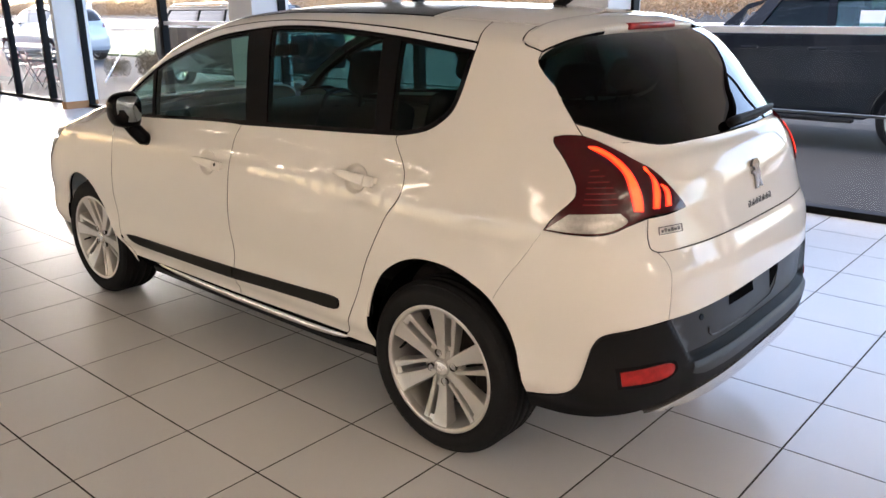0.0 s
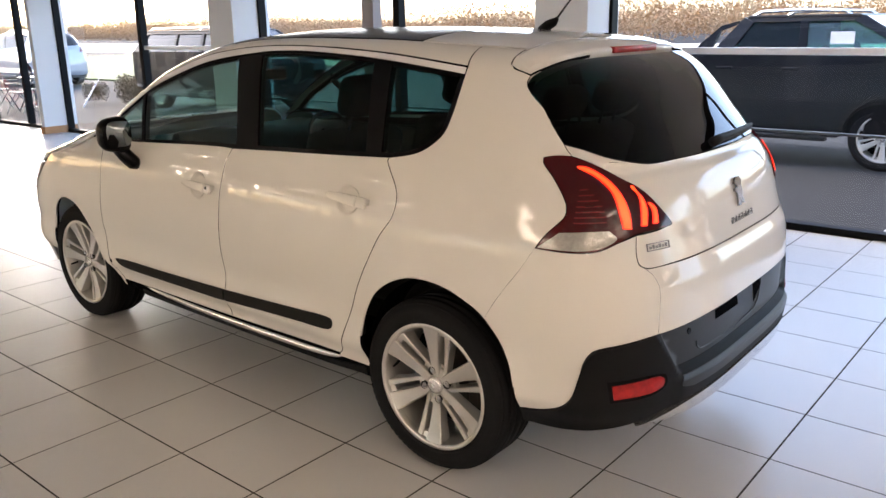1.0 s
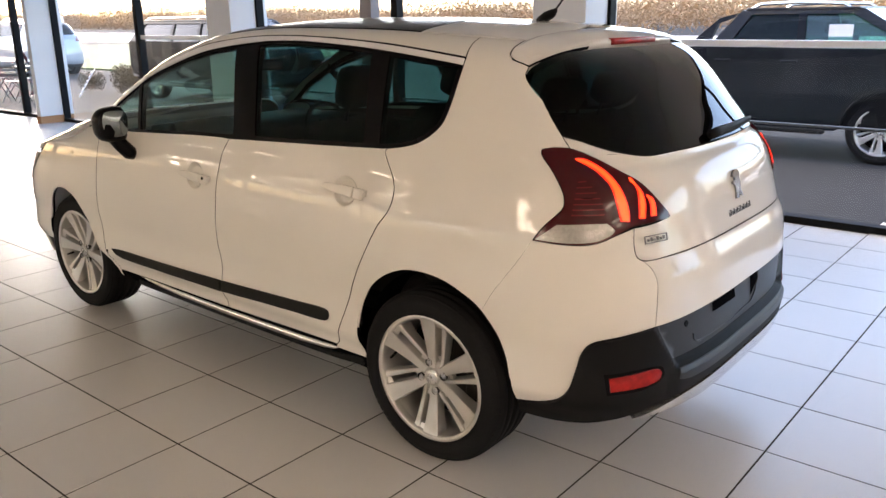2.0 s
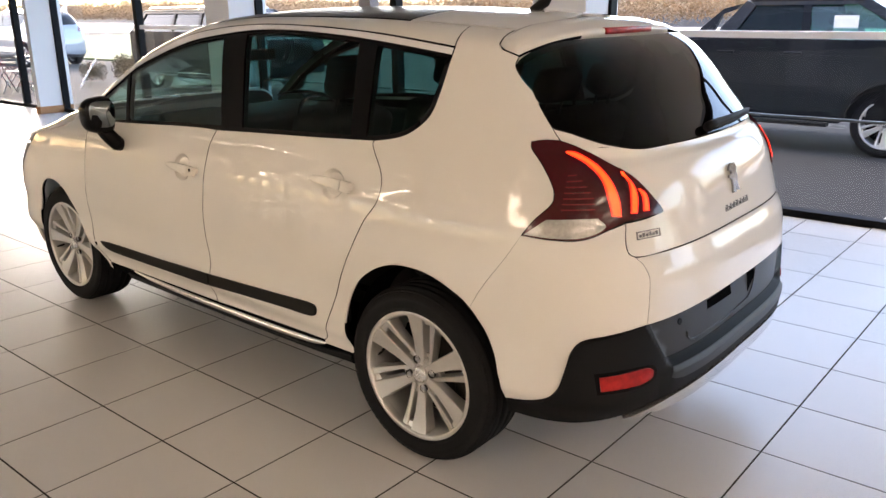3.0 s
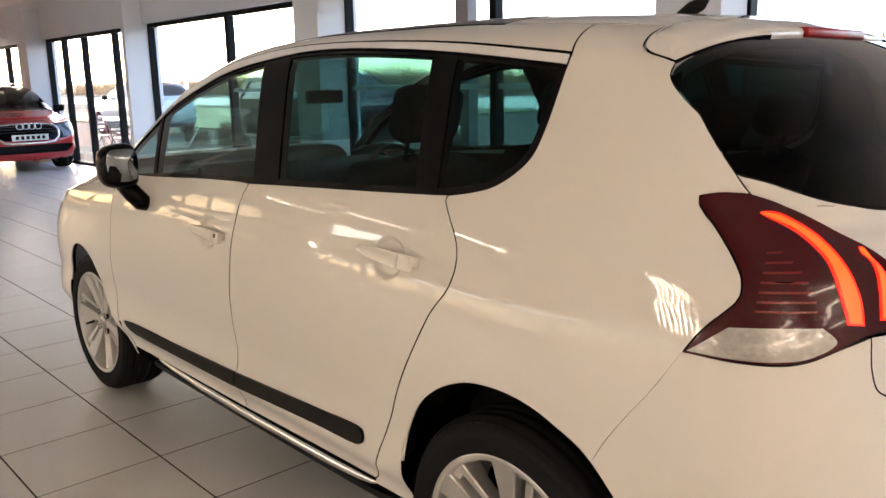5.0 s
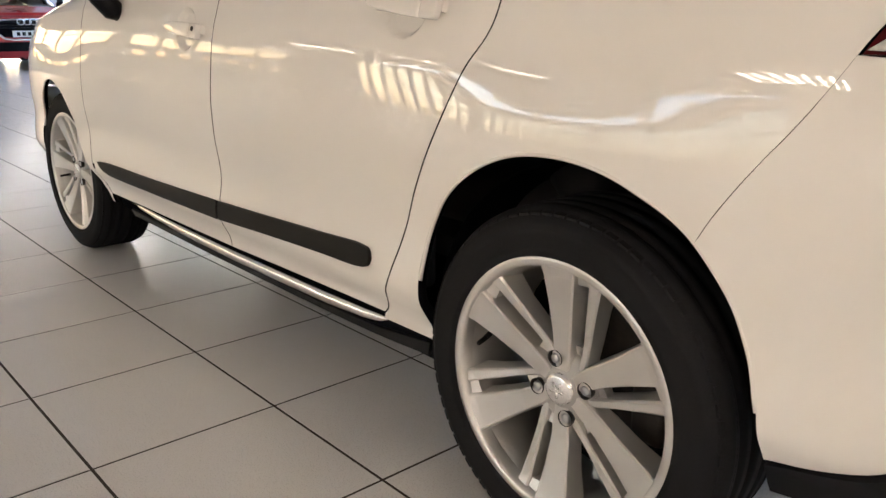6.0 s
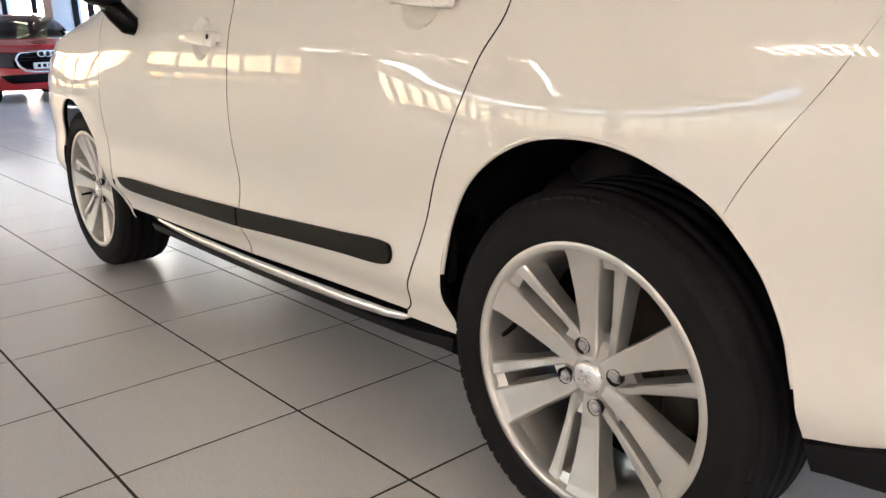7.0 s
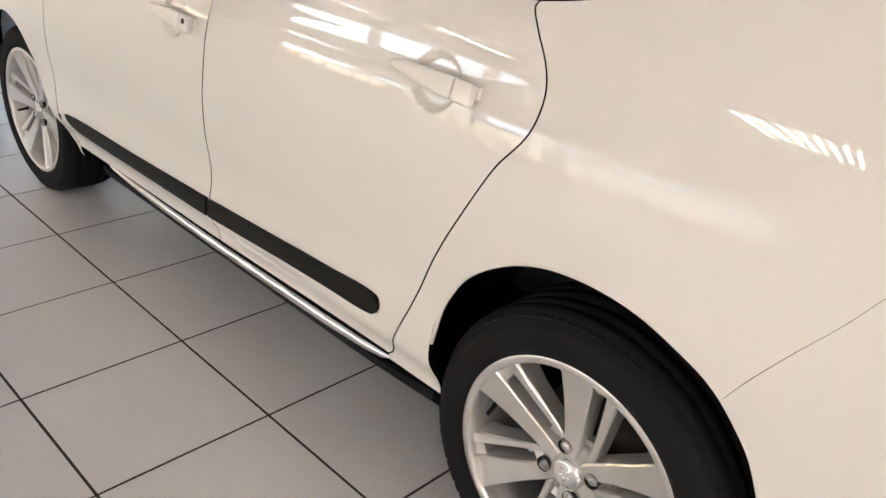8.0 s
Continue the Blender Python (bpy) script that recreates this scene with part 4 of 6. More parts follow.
bmesh.ops.transform(b, matrix=emblem_m @ Matrix.Translation((0, 0.006, 0)) @ Matrix.Diagonal((1.2, 1, 1.05, 1)), verts=b.verts)
part("emblem", b, dark_chrome, car, "plain chrome emblem shape")
b = bmesh.new()
mm = skin_frame(TAIL_MID, 0.930, 0.003)
for k in range(7):
    x = (k - 3) * 0.033
    box(b, x - 0.009, x - 0.006, 0.0, 0.004, -0.011, 0.011)
    box(b, x - 0.006, x + 0.006, 0.0, 0.004, 0.008 - 0.007 * (k % 3), 0.011 - 0.007 * (k % 3))
    box(b, x + 0.006, x + 0.009, 0.0, 0.004, -0.011, 0.004)
bmesh.ops.transform(b, matrix=mm, verts=b.verts)
part("name_bars", b, dark_chrome, car, "row of chrome bars under the emblem")
b = bmesh.new()
mm = skin_frame(-0.90, 0.938, 0.003)
for x0, x1, z0, z1 in ((-0.050, 0.050, 0.010, 0.0125), (-0.050, 0.050, -0.0125, -0.010), (-0.050, -0.0475, -0.0125, 0.0125), (0.0475, 0.050, -0.0125, 0.0125)):
    box(b, x0, x1, 0, 0.004, z0, z1)
for k in range(6):
    box(b, -0.040 + 0.014 * k, -0.032 + 0.014 * k, 0, 0.003, -0.006, 0.006 - 0.004 * (k % 2))
bmesh.ops.transform(b, matrix=mm, verts=b.verts)
part("model_badge", b, dark_chrome, car, "small chrome badge")
b = bmesh.new()
wp = [on_skin(u, v, 0.018) for u, v in ((-1.47, 1.282), (-1.56, 1.290), (-1.75, 1.294), (-2.06, 1.296), (-2.15, 1.296))]
tube(b, wp, 0.012, 8, [0.020, 0.017, 0.014, 0.012, 0.006])
wiper = part("tail_wiper", b, plastic, car, "black tail window wiper", True)
b = bmesh.new()
tube(b, [on_skin(u, v, 0.008) for u, v in ((-1.60, 1.276), (-1.85, 1.281), (-2.16, 1.284))], 0.006, 6)
part("wiper_blade", b, molding_black, wiper)

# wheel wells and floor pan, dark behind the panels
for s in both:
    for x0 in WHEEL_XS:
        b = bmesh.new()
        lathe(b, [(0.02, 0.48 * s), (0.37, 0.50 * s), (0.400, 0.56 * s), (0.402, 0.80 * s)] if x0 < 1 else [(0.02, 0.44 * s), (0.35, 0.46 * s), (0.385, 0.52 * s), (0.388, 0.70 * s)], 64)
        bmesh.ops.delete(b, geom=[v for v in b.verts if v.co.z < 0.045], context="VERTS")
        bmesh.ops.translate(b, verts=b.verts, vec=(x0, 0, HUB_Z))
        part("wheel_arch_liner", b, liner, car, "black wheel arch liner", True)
for s in both:
    for line in (ARCH_R[1:] + ARCH_B[1:-1], ARCH_F[1:-1]):
        rolled = curve_round([corner(line[0])] + line[1:-1] + [corner(line[-1])], 4)
        pts = [on_skin(float(p[0]), float(p[1]), -0.0035) for p in rolled]
        if math.dist(pts[0], pts[-1]) < 0.02:
            pts = pts[:-1]
        part("arch_lip", tube(bmesh.new(), [(p.x, s * p.y, p.z) for p in pts], 0.0045, 6), white_paint, car, "", True)
b = bmesh.new()
box(b, -0.60, 3.20, -0.48, 0.48, 0.235, 0.27)
box(b, 0.42, 2.20, -0.72, 0.72, 0.235, 0.30)
box(b, 0.60, 2.30, -0.30, 0.30, 0.185, 0.24, 0.02)
box(b, 2.15, 3.25, -0.44, 0.44, 0.19, 0.24, 0.02)
box(b, -0.74, -0.44, -0.66, 0.66, 0.33, 0.37)
part("floor_pan", b, liner, car, "black underside")
b = bmesh.new()
tube(b, [(-0.45, -0.45, 0.33), (-0.50, 0.0, 0.32), (-0.45, 0.3, 0.33)], 0.07, 12)
part("exhaust_box", b, iron, car, "dull metal exhaust box", True)


# wheels
def wheel_parts(holder, front=False):
    b = bmesh.new()
    R, w = ROLL_R, 0.112
    prof = [(0.236, 0.098), (0.246, 0.107), (0.258, 0.1115), (0.262, 0.1130), (0.266, 0.1118), (0.288, 0.114), (0.296, 0.1125), (0.299, 0.1135), (0.310, 0.108), (0.323, 0.099), (0.332, 0.088), (0.336, 0.080)]
    for g in (0.062, 0.024, -0.024, -0.062):
        prof += [(R - 0.0005, g + 0.006), (R - 0.009, g + 0.005), (R - 0.009, g - 0.005), (R - 0.0005, g - 0.006)]
    prof += [(0.336, -0.080), (0.323, -0.099), (0.288, -0.114), (0.246, -0.108), (0.236, -0.098)]
    lathe(b, [(r, h) for r, h in prof], 96)
    tyre = part("tyre", b, rubber, holder, "black low-profile road tyre", True)
    b = bmesh.new()
    for k in range(76):
        for y0, y1 in ((0.072, 0.101), (-0.101, -0.072)):
            tip = 0.004 * (1 if y0 > 0 else -1)
            vs = [b.verts.new(p) for p in ((-0.0105, y0, 0.330), (0.0105, y0, 0.330), (0.0105 + tip, y1, 0.320), (-0.0105 + tip, y1, 0.320),
                                           (-0.0105, y0, 0.3372 if y0 > 0 else 0.3243), (0.0105, y0, 0.3372 if y0 > 0 else 0.3243), (0.0105 + tip, y1, 0.3243 if y0 > 0 else 0.3372), (-0.0105 + tip, y1, 0.3243 if y0 > 0 else 0.3372))]
            for f in ((4, 5, 6, 7), (0, 1, 5, 4), (1, 2, 6, 5), (2, 3, 7, 6), (3, 0, 4, 7)):
                b.faces.new([vs[i] for i in f])
            bmesh.ops.rotate(b, verts=vs, cent=(0, 0, 0), matrix=Matrix.Rotation(2 * math.pi * k / 76, 3, "Y"))
    bmesh.ops.recalc_face_normals(b, faces=b.faces)
    tagged(part("shoulder_tread", b, rubber, holder), "blocks of the tyre's shoulder tread", kind="stuff")
    b = bmesh.new()
    lathe(b, [(0.2495, 0.098), (0.2512, 0.104), (0.249, 0.108), (0.244, 0.1088), (0.236, 0.1082), (0.2325, 0.106), (0.2305, 0.100), (0.229, 0.078)], 96)
    rim = part("rim", b, alloy, holder, "silver six-arm alloy rim", True)
    b = bmesh.new()
    lathe(b, [(0.229, 0.078), (0.224, 0.06), (0.220, 0.02), (0.220, -0.09), (0.236, -0.098)], 96)
    part("rim_barrel", b, alloy, holder, "silver inner barrel of the rim", True)
    hub = bmesh.new()
    lathe(hub, [(0.030, 0.081), (0.036, 0.080), (0.042, 0.074), (0.060, 0.071), (0.068, 0.066), (0.071, 0.058), (0.071, 0.035), (0.03, 0.03)], 48)
    part("hub_plate", hub, hub_silver, holder, "", True)
    # one arm: a broad flat spoke, a slot and a slim spoke beside it
    for k in range(6):
        turn = Matrix.Rotation(radians(30 + 60 * k), 4, "Y")
        arm = bmesh.new()

        def bar(stations):
            loops = []
            for s_, lo, hi, top, chamfer, deep in stations:
                loops.append([arm.verts.new((-s_, y, o)) for o, y in ((lo - 0.004, top - deep), (lo, top - chamfer), (lo + chamfer, top), (hi - chamfer, top), (hi, top - chamfer), (hi + 0.004, top - deep))])
            for a, c in zip(loops, loops[1:]):
                for i in range(6):
                    arm.faces.new((a[i], a[(i + 1) % 6], c[(i + 1) % 6], c[i]))
            arm.faces.new(loops[0])
            arm.faces.new(loops[-1][::-1])
        bar([(0.034, -0.013, 0.015, 0.079, 0.003, 0.03), (0.060, -0.016, 0.020, 0.080, 0.003, 0.03), (0.10, -0.017, 0.024, 0.082, 0.003, 0.035), (0.16, -0.023, 0.030, 0.090, 0.003, 0.04), (0.215, -0.031, 0.038, 0.099, 0.003, 0.05), (0.242, -0.037, 0.044, 0.1065, 0.003, 0.06)])
        bar([(0.045, -0.044, -0.030, 0.072, 0.003, 0.03), (0.060, -0.050, -0.034, 0.073, 0.003, 0.03), (0.10, -0.057, -0.041, 0.076, 0.003, 0.035), (0.16, -0.070, -0.049, 0.085, 0.004, 0.04), (0.205, -0.081, -0.055, 0.091, 0.004, 0.05), (0.234, -0.090, -0.060, 0.100, 0.004, 0.06)])
        bar([(0.060, -0.034, -0.016, 0.058, 0.002, 0.02), (0.085, -0.038, -0.017, 0.066, 0.002, 0.02)])
        bar([(0.206, -0.060, -0.026, 0.084, 0.002, 0.03), (0.238, -0.066, -0.030, 0.096, 0.002, 0.05)])
        bmesh.ops.recalc_face_normals(arm, faces=arm.faces)
        bmesh.ops.transform(arm, matrix=turn, verts=arm.verts)
        part("spoke_arm", arm, alloy, holder)
    b = bmesh.new()
    lathe(b, [(0.0, 0.091), (0.010, 0.0912), (0.024, 0.090), (0.029, 0.088), (0.031, 0.080)], 32)
    for a in range(5):
        box(b, -0.002, 0.002, 0.0895, 0.0925, 0.004, 0.016, m=Matrix.Rotation(radians(40 + 72 * a), 4, "Y"))
    part("centre_cap", b, satin_trim, holder, "satin silver centre cap", True)
    for k in range(4):
        a = radians(15 + 90 * k)
        c = (-0.0565 * math.cos(a), 0, 0.0565 * math.sin(a))
        b = bmesh.new()
        lathe(b, [(0.0, 0.083), (0.006, 0.0835), (0.0095, 0.081), (0.0105, 0.074)], 12, centre=c)
        part("wheel_nut", b, steel, holder, "", True)
        b = bmesh.new()
        lathe(b, [(0.0155, 0.0828), (0.0145, 0.070), (0.0105, 0.068)], 20, centre=c)
        part("nut_well", b, alloy_dark, holder, "", True)
    b = bmesh.new()
    tube(b, [(0.208, 0.05, 0.035), (0.200, 0.075, 0.032), (0.196, 0.095, 0.030)], 0.005, 8, [0.006, 0.005, 0.0045])
    part("valve", b, molding_black, holder, "", True)
    b = bmesh.new()
    lathe(b, [(0.03, 0.0), (0.085, 0.0), (0.085, -0.02), (0.145, -0.02), (0.145, -0.035), (0.03, -0.035)], 48)
    part("brake_disc", b, iron, holder, "worn iron brake disc", True)
    # black disc added across the rim, as shade behind the spokes
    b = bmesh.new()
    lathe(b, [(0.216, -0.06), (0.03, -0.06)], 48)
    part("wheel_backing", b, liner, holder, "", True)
    b = bmesh.new()
    box(b, -0.17, -0.10, -0.055, 0.01, -0.085, 0.05, 0.012)
    part("brake_caliper", b, iron, holder, "dull iron brake caliper", True)


wheel = thing("wheel", "silver six-arm alloy wheel with black tyre", "wheel")
wheel_parts(wheel)
for key in ("category",):
    del wheel[key]
places = [(WHEEL_XS[i], s, WHEEL_YS[i], spin) for i, s, spin in ((0, 1, 0), (1, 1, 23), (0, -1, 40), (1, -1, 11))]
for k, (x, s, y, spin) in enumerate(places):
    m = Matrix.Translation((x, s * y, HUB_Z)) @ (Matrix.Rotation(math.pi, 4, "Z") if s < 0 else Matrix()) @ Matrix.Rotation(radians(spin), 4, "Y")
    if k == 0:
        wheel.matrix_basis = m
        wheel.parent = car
    else:
        copy_thing(wheel, m)


# ---- inside the white car ----
def cushion(bm, x0, x1, y0, y1, z0, z1, bevel=0.04, m=None):
    return box(bm, x0, x1, y0, y1, z0, z1, bevel, m)


def seat_parts(holder, name, x, y, wide, m_flip=1):
    b = bmesh.new()
    cushion(b, x - 0.25, x + 0.27, y - wide / 2, y + wide / 2, 0.50, 0.66, 0.05)
    part(name + "_cushion", b, seat_cloth, holder, "black cloth seat cushion", True)
    b = bmesh.new()
    tilt = Matrix.Translation((x - 0.24, 0, 0.60)) @ pose(0, 0, 0, 0, -17, 0)
    cushion(b, -0.08, 0.08, y - wide / 2, y + wide / 2, 0.0, 0.62, 0.05, tilt)
    part(name + "_back", b, seat_cloth, holder, "black cloth seat back", True)
    n = 3 if wide > 1 else 1
    for k in range(n):
        yy = y + (k - (n - 1) / 2) * 0.43
        b = bmesh.new()
        cushion(b, -0.05, 0.06, yy - 0.13, yy + 0.13, 0.68, 0.87 if wide < 1 else 0.82, 0.045, tilt)
        box(b, -0.005, 0.005, yy - 0.07, yy - 0.06, 0.60, 0.70, 0, tilt)
        box(b, -0.005, 0.005, yy + 0.06, yy + 0.07, 0.60, 0.70, 0, tilt)
        part(name + "_headrest", b, seat_cloth, holder, "black padded headrest", True)


seat_parts(car, "front_seat", 1.25, 0.37, 0.52)
seat_parts(car, "front_seat", 1.25, -0.37, 0.52)
seat_parts(car, "rear_seat", 0.42, 0.0, 1.30)
for s in (1, -1):
    part("door_card", boxed(0.50, 2.20, s * 0.73 - 0.03, s * 0.73 + 0.03, 0.36, 1.05, 0.02), cabin, car, "dark inner door trim")
b = bmesh.new()
box(b, 1.95, 2.50, -0.74, 0.74, 0.70, 1.055, 0.06)
box(b, 1.92, 2.05, 0.20, 0.58, 0.98, 1.12, 0.04)
part("dashboard", b, cabin, car, "dark soft dashboard", True)
b = bmesh.new()
lathe(b, [(0.172, 0.0), (0.184, 0.012), (0.196, 0.0), (0.184, -0.012), (0.172, 0.0)], 40, axis="z")
box(b, -0.17, 0.17, -0.025, 0.025, -0.012, 0.008)
box(b, -0.06, 0.06, -0.09, 0.06, -0.02, 0.012, 0.01)
bmesh.ops.transform(b, matrix=Matrix.Translation((1.78, -0.37, 0.98)) @ pose(0, 0, 0, 0, -64, 0) @ pose(0, 0, 0, 0, 0, 90), verts=b.verts)
part("steering_wheel", b, cabin, car, "black steering wheel", True)
panel("headlining", [(-0.15, 1.76, 1), (1.42, 1.76, 1), (1.5, 2.0, 1), (-0.1, 2.0, 1)], cabin, car, "dark headlining", sides=both, gap=0, lift=-0.035, depth=0)
b = bmesh.new()
box(b, -0.60, 2.45, -0.47, 0.47, 0.34, 0.40)
box(b, -0.62, 0.12, -0.47, 0.47, 0.40, 0.80)
part("cabin_floor", b, cabin, car, "dark carpet and load cover")
for s in both:
    panel("quarter_lining", [(0.27, 0.95, 1), (0.27, 1.17, 1), (0.1, 1.21), (0.0, 1.30), (-0.06, 1.60, 1), (-0.26, 1.62, 1), (-0.45, 1.34, 1), (-0.50, 1.10, 1), (-0.4, 0.95, 1)], cabin, car, "dark inner quarter trim", sides=(s,), gap=0, lift=-0.045, depth=0)
panel("tailgate_lining", tail_both([(TAIL_MID, 1.235, 1), (-0.60, 1.28, 1), (-0.85, 1.05), (-0.85, 0.90, 1), (TAIL_MID, 0.90, 1)]), cabin, car, "dark tailgate trim", gap=0, lift=-0.05, depth=0)
b = bmesh.new()
box(b, 1.86, 1.89, -0.10, 0.10, 1.36, 1.42, 0.012)
part("rear_view_mirror", b, cabin, car, "black interior mirror", True)


# ---- the showroom ----
GX, GY, PITCH, SKEW = -0.0696, 0.9679, 0.46395, -0.01209
ROOM = (-9.0, 22.0, -3.70, 13.0)
CEIL, HEAD = 3.3, 2.48


def wall(name, label, *boxes, mat=plaster):
    b = bmesh.new()
    for q in boxes:
        box(b, *q)
    return tagged(part(name, b, mat), label, "wall", kind="structure")


floor_ob = tagged(part("floor", boxed(-9.2, 22.2, -3.9, 13.2, -0.25, -0.0012), grout), "dark grout bed under pale grey floor tiles", "floor", kind="structure")

# long glazed side
wall("wall_south", "white bulkhead over the glazing", (-9.2, 22.2, -3.95, -3.62, HEAD, CEIL))
COLUMNS = [(-3.60, -3.07), (1.72, 2.25), (6.60, 7.08), (11.90, 12.02), (16.75, 17.3), (-8.9, -8.4)]
for x0, x1 in COLUMNS:
    col = tagged(part("column", boxed(x0, x1, -3.88, -3.31, 0, HEAD + 0.6, 0.006), plaster), "white square column with an oak skirting", "column", group="columns along the glazing", kind="structure")
    part("skirting", boxed(x0 - 0.012, x1 + 0.012, -3.87, -3.298, 0.0, 0.12, 0.003), oak, col, "oak skirting")
edges = sorted(COLUMNS)
MULLION = {(-3.07, 1.72): [-1.1], (2.25, 6.60): [4.27], (7.08, 11.90): [9.36], (12.02, 16.75): [13.35, 14.8, 15.85], (-8.4, -3.60): [-6.0], (17.3, 22.0): [19.5]}
k = 0
for (x0, x1), cuts in MULLION.items():
    k += 1
    win = tagged(new("window_%d" % k), "floor-to-header glazing in black metal frames", "window", kind="structure")
    xs = [x0] + cuts + [x1]
    part("sill_track", boxed(x0, x1, -3.80, -3.69, 0.0, 0.055, 0.004), frame_black, win, "black floor track")
    part("head_frame", boxed(x0, x1, -3.80, -3.70, HEAD - 0.06, HEAD, 0.004), frame_black, win)
    for x in xs:
        w = 0.045 if x in cuts else 0.03
        part("mullion", boxed(x - w, x + w, -3.81, -3.70, 0.055, HEAD - 0.06, 0.004), frame_black, win, "black mullion")
    for a, c in zip(xs, xs[1:]):
        doorway = abs(a - 9.36) < 0.01 or a > 12
        b = bmesh.new()
        vs = [b.verts.new(p) for p in ((a, -3.755, 0.05), (c, -3.755, 0.05), (c, -3.755, HEAD - 0.05), (a, -3.755, HEAD - 0.05))]
        b.faces.new(vs)
        pane = part("pane", b, shop_glass, win, "clear shopfront pane")
        pane.visible_shadow = False
        if not doorway:
            part("white_rail", boxed(a + 0.04, c - 0.04, -3.79, -3.73, 1.375, 1.43, 0.006), rail_white, win, "white horizontal rail")
            part("grey_rail", boxed(a + 0.04, c - 0.04, -3.77, -3.74, 0.77, 0.79, 0.003), rail_grey, win, "thin grey glazing bar")
wall("wall_jamb", "white wall pier beside the doorway", (12.04, 12.30, -3.86, -3.66, 0, HEAD))
tagged(part("window_post", boxed(4.74, 4.92, -3.98, -3.84, -0.03, 2.6, 0.005), material("brown_grey_post", (0.25, 0.20, 0.18), 0.6, stain=0.1)), "brown-grey post outside the glass", "post", kind="structure")

# far end, camera's side and the end behind
wall("wall_east", "white end wall with tall windows", (22.0, 22.25, -3.95, -3.6, 0, CEIL), (22.0, 22.25, -3.6, -2.9, 0, 1.0), (22.0, 22.25, -3.6, -2.9, 2.5, CEIL), (22.0, 22.25, -2.9, 2.0, 0, CEIL),
     (22.0, 22.25, 2.0, 13.2, 2.6, CEIL), (22.0, 22.25, 2.0, 13.2, 0, 0.5), (22.0, 22.25, 12.4, 13.2, 0.5, 2.6), (22.0, 22.25, 7.0, 7.5, 0.5, 2.6), (22.0, 22.25, 2.0, 7.0, 1.05, 1.40), (22.0, 22.25, 7.5, 12.4, 1.05, 1.40))
for k, (y0, y1) in enumerate(((2.0, 7.0), (7.5, 12.4))):
    win = tagged(new("window_%d" % (k + 31)), "tall window in dark frames", "window", kind="structure")
    for j in range(6):
        y = y0 + (y1 - y0) * j / 5
        part("mullion", boxed(22.05, 22.17, y - 0.05, y + 0.05, 1.40, 2.6, 0.004), frame_black, win)
    for j in range(8):
        y = y0 + (y1 - y0) * j / 7
        part("mullion", boxed(22.05, 22.17, y - 0.16, y + 0.16, 0.5, 1.05, 0.004), plaster, win, "white pier between low panes")
    for z in (2.25,):
        part("transom", boxed(22.06, 22.16, y0, y1, z - 0.03, z + 0.03, 0.004), frame_black, win)
    b = bmesh.new()
    b.faces.new([b.verts.new(p) for p in ((22.12, y0, 0.5), (22.12, y1, 0.5), (22.12, y1, 2.6), (22.12, y0, 2.6))])
    part("pane", b, east_glass, win).visible_shadow = False
wall("wall_bulkhead", "white boxed bulkhead near the end wall", (19.0, 22.0, -3.62, 1.0, 2.62, CEIL))
north = [(-9.2, 2.6, 13.0, 13.25, 0.0, CEIL), (19.6, 22.2, 13.0, 13.25, 0.0, CEIL)] + [(x0, x0 + 0.6, 13.0, 13.25, 0.95, 2.35) for x0 in (8.2, 13.8)]
north += [(2.6, 19.6, 13.0, 13.25, 2.35, 2.60), (2.6, 19.6, 13.0, 13.25, 2.80, CEIL), (2.6, 19.6, 13.0, 13.25, 0.0, 0.95)]
north += [(x0, x0 + 0.3, 13.0, 13.25, 2.60, 2.80) for x0 in (2.6, 7.0, 11.0, 15.2, 19.3)]
wall("wall_north", "white wall with a long row of windows", *north)
k = 10
for x0, x1 in ((2.6, 8.2), (8.8, 13.8), (14.4, 19.6)):
    k += 1
    win = tagged(new("window_%d" % k), "wide window in dark frames", "window", kind="structure")
    n = 8
    for j in range(n + 1):
        x = x0 + (x1 - x0) * j / n
        part("mullion", boxed(x - 0.04, x + 0.04, 13.05, 13.17, 0.95, 2.35, 0.004), frame_black, win)
    for z in (1.30, 1.95):
        part("transom", boxed(x0, x1, 13.06, 13.16, z - 0.03, z + 0.03, 0.004), frame_black, win)
    b = bmesh.new()
    b.faces.new([b.verts.new(p) for p in ((x0, 13.12, 0.95), (x1, 13.12, 0.95), (x1, 13.12, 2.35), (x0, 13.12, 2.35))])
    part("pane", b, tinted_glass, win).visible_shadow = False
win = tagged(new("window_20"), "narrow ribbon window under the ceiling", "window", kind="structure")
b = bmesh.new()
b.faces.new([b.verts.new(p) for p in ((2.6, 13.12, 2.60), (19.6, 13.12, 2.60), (19.6, 13.12, 2.80), (2.6, 13.12, 2.80))])
part("pane", b, ribbon_glass, win).visible_shadow = False
wall("wall_west", "plain white end wall", (-9.25, -9.0, -3.95, 13.2, 0, CEIL))
tagged(part("ceiling", boxed(-9.2, 22.2, -3.95, 13.2, CEIL, CEIL + 0.2), ceiling_paint), "off-white ceiling", "ceiling", kind="structure")
